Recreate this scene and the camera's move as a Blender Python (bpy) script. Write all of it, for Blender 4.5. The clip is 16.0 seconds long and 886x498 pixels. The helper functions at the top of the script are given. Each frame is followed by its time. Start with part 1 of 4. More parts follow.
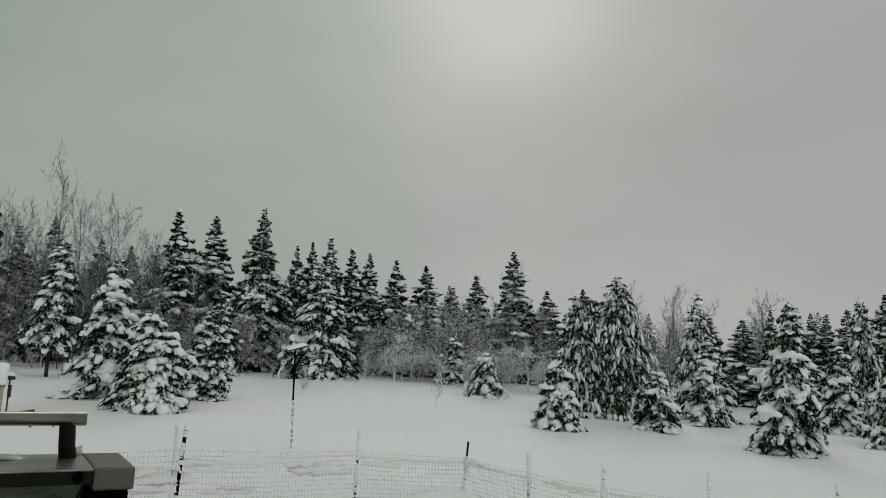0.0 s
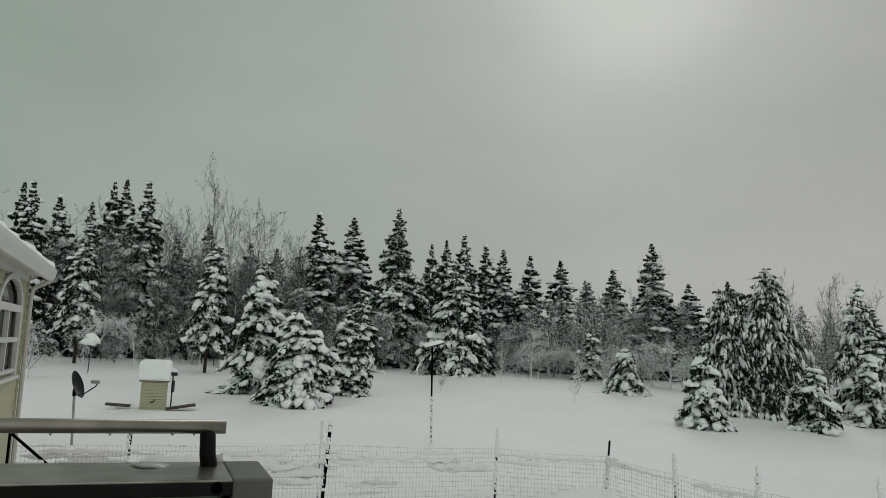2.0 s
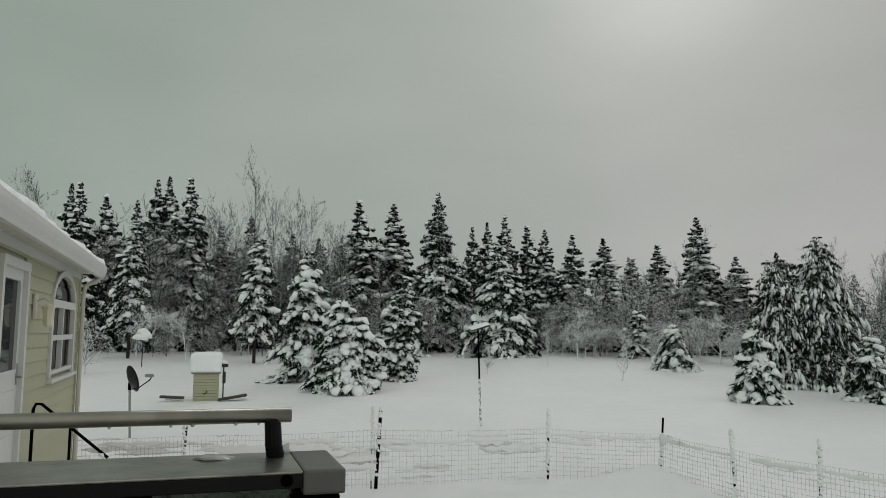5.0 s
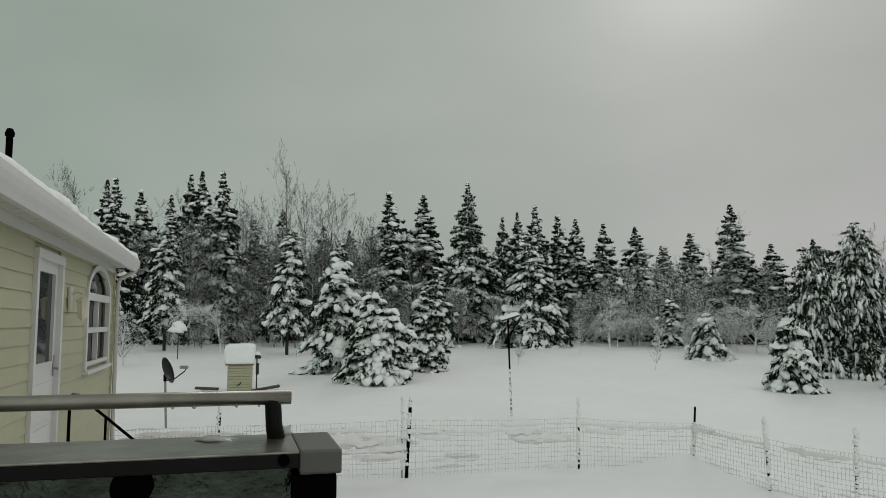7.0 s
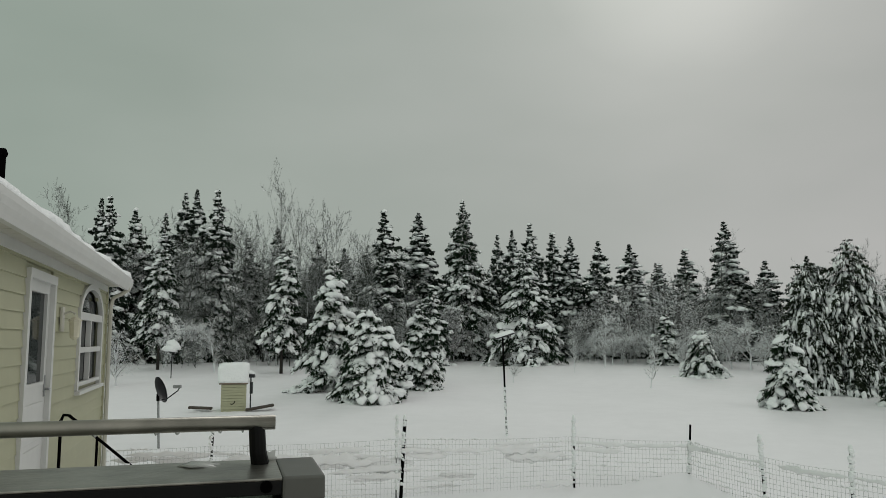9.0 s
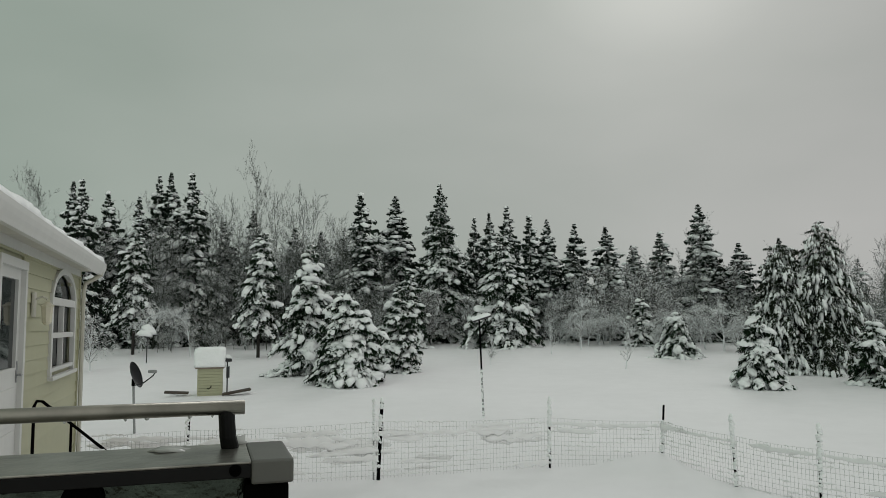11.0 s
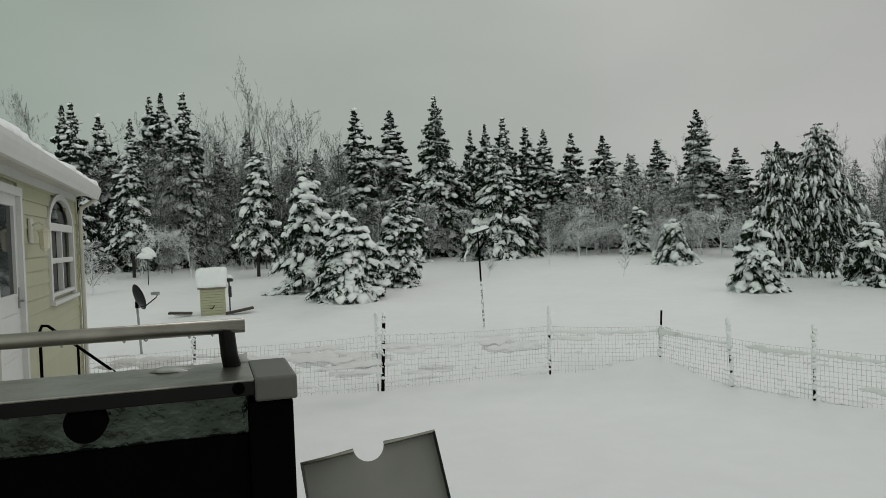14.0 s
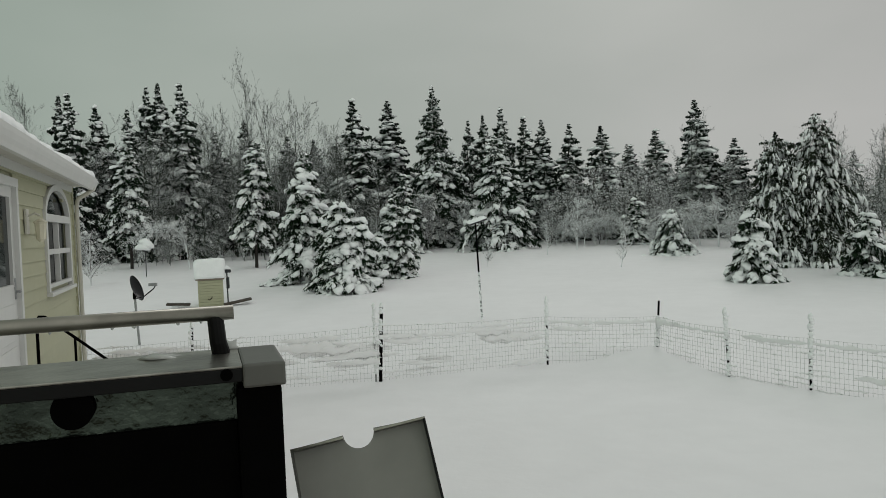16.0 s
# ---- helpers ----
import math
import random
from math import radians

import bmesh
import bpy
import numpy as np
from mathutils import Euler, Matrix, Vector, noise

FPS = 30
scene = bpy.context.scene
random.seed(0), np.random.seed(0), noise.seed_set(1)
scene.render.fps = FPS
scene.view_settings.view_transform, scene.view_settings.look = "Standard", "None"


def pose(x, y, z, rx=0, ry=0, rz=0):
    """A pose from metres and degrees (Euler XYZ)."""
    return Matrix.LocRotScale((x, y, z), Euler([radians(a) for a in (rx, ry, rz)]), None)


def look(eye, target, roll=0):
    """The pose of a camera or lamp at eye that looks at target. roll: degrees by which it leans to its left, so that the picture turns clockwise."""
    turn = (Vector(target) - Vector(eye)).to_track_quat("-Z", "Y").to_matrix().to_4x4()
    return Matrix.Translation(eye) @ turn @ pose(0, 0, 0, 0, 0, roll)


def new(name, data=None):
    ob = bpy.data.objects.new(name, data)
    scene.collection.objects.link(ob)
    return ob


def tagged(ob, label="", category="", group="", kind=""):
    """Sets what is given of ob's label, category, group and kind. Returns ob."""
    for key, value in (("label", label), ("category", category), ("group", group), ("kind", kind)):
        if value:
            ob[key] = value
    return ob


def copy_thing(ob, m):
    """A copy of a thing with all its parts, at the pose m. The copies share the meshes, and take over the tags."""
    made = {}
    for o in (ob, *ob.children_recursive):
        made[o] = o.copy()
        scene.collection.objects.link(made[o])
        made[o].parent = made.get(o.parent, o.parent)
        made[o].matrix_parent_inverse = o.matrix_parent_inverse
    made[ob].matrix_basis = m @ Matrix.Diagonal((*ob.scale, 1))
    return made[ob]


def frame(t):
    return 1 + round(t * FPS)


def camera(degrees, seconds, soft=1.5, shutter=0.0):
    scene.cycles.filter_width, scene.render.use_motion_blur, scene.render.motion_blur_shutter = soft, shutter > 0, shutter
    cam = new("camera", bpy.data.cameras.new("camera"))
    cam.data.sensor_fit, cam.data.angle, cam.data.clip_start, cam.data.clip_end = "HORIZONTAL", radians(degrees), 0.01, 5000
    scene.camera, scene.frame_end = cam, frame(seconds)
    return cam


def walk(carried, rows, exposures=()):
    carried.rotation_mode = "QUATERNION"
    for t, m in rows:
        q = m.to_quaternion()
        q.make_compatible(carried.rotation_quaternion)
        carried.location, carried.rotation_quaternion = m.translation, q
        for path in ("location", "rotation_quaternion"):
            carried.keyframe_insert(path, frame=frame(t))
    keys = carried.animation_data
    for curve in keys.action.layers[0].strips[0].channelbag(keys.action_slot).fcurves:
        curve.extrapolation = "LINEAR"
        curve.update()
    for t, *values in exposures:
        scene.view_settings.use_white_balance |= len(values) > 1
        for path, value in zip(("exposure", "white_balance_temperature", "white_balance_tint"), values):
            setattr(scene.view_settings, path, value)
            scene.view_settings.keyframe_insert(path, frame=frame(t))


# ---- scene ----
cam = camera(60, 16.0, soft=0.65)
EYE = 2.75
EXPOSURES = [(0, -0.04), (4.7, 0.0), (8.0, 0.04), (11.0, 0.05), (12.0, 0.06), (16.0, 0.07)]
# seconds, place, turn to the left, tilt up, lean
ROWS = [
    (0, -0.0233, -0.2141, 0.0107, -15.268, 8.113, -2.715),
    (0.5, -0.0378, -0.1717, 0.0182, -11.562, 8.603, -2.152),
    (1, -0.0249, -0.1507, 0.0242, -8.483, 7.635, -2.281),
    (1.5, -0.0147, -0.1395, 0.0262, -6.659, 6.867, -2.339),
    (2, -0.0143, -0.1077, 0.0274, -5.296, 7.375, -2.504),
    (2.5, -0.0109, -0.1291, 0.0323, -4.821, 7.845, -2.439),
    (3, -0.0168, -0.1094, 0.0293, -4.405, 7.532, -2.274),
    (3.5, -0.0273, -0.0905, 0.0285, -3.786, 7.792, -2.231),
    (4, -0.0240, -0.0907, 0.0296, -3.531, 7.669, -1.282),
    (4.5, -0.0381, -0.0688, 0.0216, -3.335, 7.229, -1.443),
    (4.7, -0.0602, -0.0290, 0.0185, -2.878, 6.615, -0.983),
    (6.8, 0.0021, 0.0601, -0.0079, -0.463, 5.201, -0.039),
    (7, -0.0000, 0.0000, 0.0000, -0.000, 5.400, -0.000),
    (7.5, 0.0087, 0.0100, 0.0010, -0.317, 5.978, -0.398),
    (8, 0.0138, 0.0104, 0.0032, -0.190, 6.493, -0.352),
    (10.5, 0.0271, -0.0329, 0.0175, -1.020, 6.761, 0.997),
    (11, 0.0357, -0.0271, 0.0141, -2.057, 5.436, 0.522),
    (11.5, 0.0479, -0.0071, 0.0162, -3.360, 0.570, 2.199),
    (12, 0.0415, 0.0112, 0.0078, -3.103, -0.310, 1.579),
    (12.5, 0.0376, 0.0197, 0.0088, -2.665, -0.229, 2.051),
    (13, 0.0401, 0.0150, 0.0108, -2.785, -0.381, 2.419),
    (13.5, 0.0337, 0.0267, 0.0063, -2.205, -1.255, 2.274),
    (14, 0.0336, 0.0135, 0.0096, -2.097, -0.979, 2.276),
    (14.5, 0.0357, 0.0076, 0.0084, -2.142, -1.218, 2.148),
    (15, 0.0441, 0.0017, 0.0049, -2.513, -1.515, 2.327),
    (15.5, 0.0557, -0.0002, 0.0038, -2.879, -1.531, 2.657),
    (16, 0.0480, 0.0167, 0.0015, -2.197, -1.654, 2.347),
]
walk(cam, [(t, pose(x, y, EYE + z, 0, 0, yaw) @ pose(0, 0, 0, 90 + pitch) @ pose(0, 0, 0, 0, 0, -lean)) for t, x, y, z, yaw, pitch, lean in ROWS], EXPOSURES)

# ---- light and sky: an overcast winter day, the sun veiled high ahead ----
SUN = Vector((0.285, 0.838, 0.478)).normalized()
world = bpy.data.worlds.new("overcast")
scene.world = world
world.use_nodes = True
wn, wl = world.node_tree.nodes, world.node_tree.links
wn.clear()
w_out = wn.new("ShaderNodeOutputWorld")
w_bg = wn.new("ShaderNodeBackground")
w_bg.inputs["Strength"].default_value = 1.0
sky = wn.new("ShaderNodeTexSky")
sky.sky_type, sky.sun_disc = "NISHITA", False
sky.sun_elevation, sky.sun_rotation = math.asin(SUN.z), math.atan2(SUN.x, SUN.y)
sky.dust_density = 1.0
grey = wn.new("ShaderNodeHueSaturation")
grey.inputs["Saturation"].default_value = 0.12
grey.inputs["Value"].default_value = 0.0015
coord = wn.new("ShaderNodeTexCoord")
dot = wn.new("ShaderNodeVectorMath")
dot.operation = "DOT_PRODUCT"
dot.inputs[1].default_value = SUN
veil = wn.new("ShaderNodeValToRGB")
veil.color_ramp.interpolation = "B_SPLINE"
veil.color_ramp.elements[0].position, veil.color_ramp.elements[0].color = 0.940, (0, 0, 0, 1)
veil.color_ramp.elements[1].position, veil.color_ramp.elements[1].color = 1.0, (0.20, 0.20, 0.18, 1)
stop = veil.color_ramp.elements.new(0.985)
stop.color = (0.035, 0.035, 0.03, 1)
clouds = wn.new("ShaderNodeTexNoise")
clouds.inputs["Scale"].default_value, clouds.inputs["Detail"].default_value = 2.2, 4.0
clouds.inputs["Roughness"].default_value = 0.45
stretch = wn.new("ShaderNodeMapping")
stretch.inputs["Scale"].default_value = (1, 1, 2.4)
cloud_ramp = wn.new("ShaderNodeValToRGB")
cloud_ramp.color_ramp.elements[0].position, cloud_ramp.color_ramp.elements[1].position = 0.3, 0.72
cloud_ramp.color_ramp.elements[0].color = (0.338, 0.364, 0.345, 1)
cloud_ramp.color_ramp.elements[1].color = (0.415, 0.430, 0.417, 1)
add1, add2 = wn.new("ShaderNodeMixRGB"), wn.new("ShaderNodeMixRGB")
for a in (add1, add2):
    a.blend_type = "ADD"
    a.inputs[0].default_value = 1.0
wl.new(coord.outputs["Generated"], dot.inputs[0])
wl.new(coord.outputs["Generated"], stretch.inputs["Vector"])
wl.new(stretch.outputs[0], clouds.inputs["Vector"])
wl.new(clouds.outputs["Fac"], cloud_ramp.inputs[0])
wl.new(dot.outputs["Value"], veil.inputs[0])
wl.new(sky.outputs[0], grey.inputs["Color"])
cross = wn.new("ShaderNodeSeparateXYZ")
wl.new(coord.outputs["Generated"], cross.inputs[0])
lean_ramp = wn.new("ShaderNodeValToRGB")
lean_ramp.color_ramp.elements[0].position, lean_ramp.color_ramp.elements[0].color = 0.27, (0.762, 0.85, 0.78, 1)
lean_ramp.color_ramp.elements[1].position, lean_ramp.color_ramp.elements[1].color = 0.80, (1.055, 1.0, 1.01, 1)
half = wn.new("ShaderNodeMath")
half.operation = "MULTIPLY_ADD"
half.inputs[1].default_value, half.inputs[2].default_value = 0.5, 0.5
wl.new(cross.outputs["X"], half.inputs[0])
wl.new(half.outputs[0], lean_ramp.inputs[0])
warm = wn.new("ShaderNodeMixRGB")
warm.blend_type = "MULTIPLY"
warm.inputs[0].default_value = 1.0
wl.new(cloud_ramp.outputs[0], warm.inputs[1])
wl.new(lean_ramp.outputs[0], warm.inputs[2])
wl.new(warm.outputs[0], add1.inputs[1])
wl.new(veil.outputs[0], add1.inputs[2])
wl.new(add1.outputs[0], add2.inputs[1])
wl.new(grey.outputs[0], add2.inputs[2])
# an overcast sky is brighter overhead than round the horizon
height = wn.new("ShaderNodeSeparateXYZ")
gain = wn.new("ShaderNodeMapRange")
gain.inputs["From Min"].default_value, gain.inputs["From Max"].default_value = 0.30, 1.0
gain.inputs["To Min"].default_value, gain.inputs["To Max"].default_value = 1.0, 1.15
lift = wn.new("ShaderNodeVectorMath")
lift.operation = "SCALE"
wl.new(coord.outputs["Generated"], height.inputs[0])
wl.new(height.outputs["Z"], gain.inputs["Value"])
wl.new(add2.outputs[0], lift.inputs[0])
# and the unseen sky behind the camera is brightened, to light faces turned this way
rear = wn.new("ShaderNodeMapRange")
rear.inputs["From Min"].default_value, rear.inputs["From Max"].default_value = 0.25, -0.8
rear.inputs["To Min"].default_value, rear.inputs["To Max"].default_value = 1.0, 1.85
both_gains = wn.new("ShaderNodeMath")
both_gains.operation = "MULTIPLY"
wl.new(height.outputs["Y"], rear.inputs["Value"])
wl.new(rear.outputs[0], both_gains.inputs[0])
wl.new(gain.outputs[0], both_gains.inputs[1])
wl.new(both_gains.outputs[0], lift.inputs["Scale"])
wl.new(lift.outputs[0], w_bg.inputs["Color"])
wl.new(w_bg.outputs[0], w_out.inputs["Surface"])

sun = new("sun", bpy.data.lights.new("sun", "SUN"))
sun.data.energy, sun.data.angle, sun.data.color = 0.42, radians(25), (1.0, 0.98, 0.97)
sun.matrix_world = look(SUN * 50, (0, 0, 0))


# ---- materials ----
def material(name, color, rough=0.8, metal=0.0, vary=0.15, scale=8.0, bump=0.0, bump_scale=60.0, snow=0.0, snow_scale=6.0, snow_from=0.2,
             island=0.0, obj=0.0, spec=0.4, coarse=None, frost=0.0):
    """A surface with grain at two scales; snow: how much of its upward faces is dusted white."""
    m = bpy.data.materials.new(name)
    m.use_nodes = True
    n, l = m.node_tree.nodes, m.node_tree.links
    b = n["Principled BSDF"]
    b.inputs["Roughness"].default_value, b.inputs["Metallic"].default_value = rough, metal
    b.inputs["Specular IOR Level"].default_value = spec
    tc = n.new("ShaderNodeTexCoord")
    fine = n.new("ShaderNodeTexNoise")
    fine.inputs["Scale"].default_value, fine.inputs["Detail"].default_value = scale, 5
    big = n.new("ShaderNodeTexNoise")
    big.inputs["Scale"].default_value, big.inputs["Detail"].default_value = coarse or scale / 7, 2
    l.new(tc.outputs["Object"], fine.inputs["Vector"])
    l.new(tc.outputs["Object"], big.inputs["Vector"])
    total = n.new("ShaderNodeMath")
    total.operation = "ADD"
    l.new(fine.outputs["Fac"], total.inputs[0])
    l.new(big.outputs["Fac"], total.inputs[1])
    spread = n.new("ShaderNodeMapRange")
    spread.inputs["From Min"].default_value, spread.inputs["From Max"].default_value = 0.6, 1.4
    spread.inputs["To Min"].default_value, spread.inputs["To Max"].default_value = 1 - vary, 1 + vary
    l.new(total.outputs[0], spread.inputs["Value"])
    value = spread.outputs[0]
    for amount, node, out in ((island, "ShaderNodeNewGeometry", "Random Per Island"), (obj, "ShaderNodeObjectInfo", "Random")):
        if amount:
            r = n.new(node)
            mr = n.new("ShaderNodeMapRange")
            mr.inputs["To Min"].default_value, mr.inputs["To Max"].default_value = 1 - amount, 1 + amount
            mul = n.new("ShaderNodeMath")
            mul.operation = "MULTIPLY"
            l.new(r.outputs[out], mr.inputs["Value"])
            l.new(mr.outputs[0], mul.inputs[0])
            l.new(value, mul.inputs[1])
            value = mul.outputs[0]
    tint = n.new("ShaderNodeVectorMath")
    tint.operation = "SCALE"
    tint.inputs[0].default_value = color
    l.new(value, tint.inputs["Scale"])
    out = tint.outputs[0]
    if snow:
        geo = n.new("ShaderNodeNewGeometry")
        sep = n.new("ShaderNodeSeparateXYZ")
        patch = n.new("ShaderNodeTexNoise")
        patch.inputs["Scale"].default_value, patch.inputs["Detail"].default_value = snow_scale, 4
        l.new(tc.outputs["Object"], patch.inputs["Vector"])
        l.new(geo.outputs["Normal"], sep.inputs[0])
        s = n.new("ShaderNodeMath")
        s.operation = "MULTIPLY_ADD"
        s.inputs[1].default_value = 0.55
        l.new(sep.outputs["Z"], s.inputs[0])
        l.new(patch.outputs["Fac"], s.inputs[2])
        if frost:
            each = n.new("ShaderNodeNewGeometry")
            more = n.new("ShaderNodeMath")
            more.operation = "MULTIPLY_ADD"
            more.inputs[1].default_value = frost
            l.new(each.outputs["Random Per Island"], more.inputs[0])
            l.new(s.outputs[0], more.inputs[2])
            s = more
        ramp = n.new("ShaderNodeMapRange")
        ramp.inputs["From Min"].default_value, ramp.inputs["From Max"].default_value = 0.55 + snow_from, 0.60 + snow_from
        ramp.inputs["To Max"].default_value = snow
        l.new(s.outputs[0], ramp.inputs["Value"])
        mix = n.new("ShaderNodeMixRGB")
        mix.inputs[2].default_value = (0.80, 0.82, 0.83, 1)
        l.new(ramp.outputs[0], mix.inputs[0])
        l.new(out, mix.inputs[1])
        out = mix.outputs[0]
    l.new(out, b.inputs["Base Color"])
    if bump:
        bn = n.new("ShaderNodeTexNoise")
        bn.inputs["Scale"].default_value, bn.inputs["Detail"].default_value = bump_scale, 4
        l.new(tc.outputs["Object"], bn.inputs["Vector"])
        bp = n.new("ShaderNodeBump")
        bp.inputs["Strength"].default_value, bp.inputs["Distance"].default_value = bump, 0.6 / bump_scale
        l.new(bn.outputs["Fac"], bp.inputs["Height"])
        l.new(bp.outputs[0], b.inputs["Normal"])
    return m


SNOW = material("snow", (0.835, 0.82, 0.84), 0.75, vary=0.035, scale=1.6, bump=0.07, bump_scale=4.0, spec=0.25)
CRUST = material("thin_snow_crust", (0.86, 0.855, 0.86), 0.8, vary=0.03, scale=5.0, spec=0.15)
BOUGH_SNOW = material("bough_snow", (0.89, 0.905, 0.905), 0.8, vary=0.06, scale=5.0, bump=0.6, bump_scale=16.0, spec=0.2)
NEEDLES = material("spruce_needles", (0.014, 0.029, 0.014), 0.75, vary=0.35, scale=3.0, island=0.5, snow=0.92, snow_scale=5.0, snow_from=0.73, frost=0.62, spec=0.1)
NEEDLES_FAR = material("far_spruce_needles", (0.020, 0.032, 0.021), 0.75, vary=0.35, scale=2.0, island=0.5, snow=0.85, snow_scale=2.5, snow_from=0.74, frost=0.60, spec=0.1)
PINE = material("pine_needles", (0.026, 0.036, 0.020), 0.75, vary=0.3, scale=3.0, island=0.5, snow=0.85, snow_scale=4.0, snow_from=0.76, frost=0.60, spec=0.1)
BARK = material("bark", (0.030, 0.026, 0.022), 0.9, vary=0.35, scale=14, bump=0.6, bump_scale=30)
TWIG = material("frosted_twigs", (0.050, 0.058, 0.045), 0.9, vary=0.3, scale=6, island=0.45, snow=0.84, snow_scale=0.9, snow_from=0.155, frost=0.26)
TWIG_PALE = material("pale_frosted_twigs", (0.085, 0.08, 0.072), 0.9, vary=0.3, scale=6, island=0.4, snow=0.92, snow_scale=0.9, snow_from=0.03, frost=0.24)
TWIG_WHITE = material("snow_laden_twigs", (0.20, 0.19, 0.18), 0.9, vary=0.25, scale=6, island=0.3, snow=0.95, snow_scale=2.0, snow_from=-0.25)
SIDING = material("cream_vinyl", (0.375, 0.375, 0.25), 0.5, vary=0.05, scale=5, obj=0.03, bump=0.08, bump_scale=90)
WHITE = material("white_paint", (0.57, 0.575, 0.555), 0.45, vary=0.05, scale=6)
SOFFIT = material("soffit_vinyl", (0.51, 0.50, 0.44), 0.55, vary=0.05, scale=6)
STEEL = material("stainless_steel", (0.235, 0.23, 0.195), 0.32, metal=0.95, vary=0.4, scale=18, bump=0.05, bump_scale=140)
CASTING = material("grey_casting", (0.11, 0.11, 0.10), 0.5, metal=0.4, vary=0.12, scale=25)
BLACK = material("black_enamel", (0.008, 0.008, 0.008), 0.5, vary=0.3, scale=20, spec=0.12)
BLACK_MATT = material("matt_black", (0.0022, 0.0022, 0.0022), 0.95, vary=0.3, scale=20, spec=0.01)
# also colours the dark sheet that stands in for the window's room
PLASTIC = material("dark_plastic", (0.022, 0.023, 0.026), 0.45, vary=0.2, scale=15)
GALV = material("galvanised_steel", (0.30, 0.31, 0.31), 0.5, metal=0.7, vary=0.2, scale=30)
WIRE = material("fence_wire", (0.36, 0.37, 0.36), 0.6, metal=0.2, vary=0.2, scale=10)
WOOD = material("weathered_wood", (0.22, 0.18, 0.14), 0.85, vary=0.3, scale=12, bump=0.4, bump_scale=40)
TRAY = material("grey_shelf", (0.21, 0.21, 0.19), 0.55, metal=0.3, vary=0.16, scale=11, coarse=3.0)
RAIL = material("wet_steel", (0.25, 0.245, 0.22), 0.33, metal=0.85, vary=0.55, scale=14, bump=0.15, bump_scale=50, coarse=5)
DARK_WOOD = material("wet_dark_wood", (0.06, 0.048, 0.038), 0.8, vary=0.35, scale=12, bump=0.4, bump_scale=40)
GLASS = bpy.data.materials.new("window_glass")
GLASS.use_nodes = True
gb = GLASS.node_tree.nodes["Principled BSDF"]
gb.inputs["Base Color"].default_value = (0.02, 0.025, 0.025, 1)
gb.inputs["Roughness"].default_value, gb.inputs["IOR"].default_value = 0.04, 1.16
WATER = material("meltwater", (0.55, 0.57, 0.56), 0.08, vary=0.1, scale=90)
PANEL = material("polished_lid", (0.045, 0.056, 0.045), 0.22, metal=0.85, vary=0.5, scale=16, bump=0.35, bump_scale=22, coarse=6)


# ---- mesh helpers ----
def link_mesh(name, me, mat, parent=None, label="", smooth=False):
    if mat:
        me.materials.append(mat)
    if smooth:
        me.polygons.foreach_set("use_smooth", [True] * len(me.polygons))
    ob = new(name, me)
    ob.parent = parent
    return tagged(ob, label)


def part(name, bm, mat, parent, label="", smooth=False):
    me = bpy.data.meshes.new(name)
    bm.to_mesh(me)
    bm.free()
    return link_mesh(name, me, mat, parent, label, smooth)


def arrays(name, v, f, mat, parent, label="", smooth=False):
    me = bpy.data.meshes.new(name)
    v, f = np.asarray(v, float), np.asarray(f, int)
    me.vertices.add(len(v))
    me.vertices.foreach_set("co", v.ravel())
    k = f.shape[1]
    me.loops.add(f.size)
    me.loops.foreach_set("vertex_index", f.ravel())
    me.polygons.add(len(f))
    me.polygons.foreach_set("loop_start", np.arange(0, f.size, k))
    me.update(calc_edges=True)
    me.validate()
    return link_mesh(name, me, mat, parent, label, smooth)


def empty(name, m, label, category, group=""):
    e = new(name)
    e.empty_display_size = 0.2
    e.matrix_world = m
    return tagged(e, label, category, group)


def box(bm, lo, hi, bevel=0.0):
    lo, hi = Vector(lo), Vector(hi)
    made = bmesh.ops.create_cube(bm, size=1, matrix=Matrix.Translation((lo + hi) / 2) @ Matrix.Diagonal((*(hi - lo), 1)))
    if bevel:
        edges = list({e for v in made["verts"] for e in v.link_edges})
        bmesh.ops.bevel(bm, geom=edges, offset=bevel, segments=2, affect="EDGES", profile=0.6)
    return bm


def boxes(*specs):
    bm = bmesh.new()
    for lo, hi, *bevel in specs:
        box(bm, lo, hi, bevel[0] if bevel else 0)
    return bm


def tube(points, radius, sides=10, bm=None):
    """A round rod through the points, with closed ends."""
    bm = bm or bmesh.new()
    points = [Vector(p) for p in points]
    rings = []
    for i, p in enumerate(points):
        way = (points[min(i + 1, len(points) - 1)] - points[max(i - 1, 0)]).normalized()
        a = way.orthogonal().normalized() if not rings else (rings[-1][1] - way * rings[-1][1].dot(way)).normalized()
        b = way.cross(a)
        r = radius[i] if isinstance(radius, (list, tuple)) else radius
        rings.append(([bm.verts.new(p + r * (math.cos(k) * a + math.sin(k) * b)) for k in (2 * math.pi * j / sides for j in range(sides))], a))
    for (r0, _), (r1, _) in zip(rings, rings[1:]):
        for j in range(sides):
            bm.faces.new((r0[j], r0[(j + 1) % sides], r1[(j + 1) % sides], r1[j]))
    bm.faces.new(rings[0][0][::-1])
    bm.faces.new(rings[-1][0])
    return bm


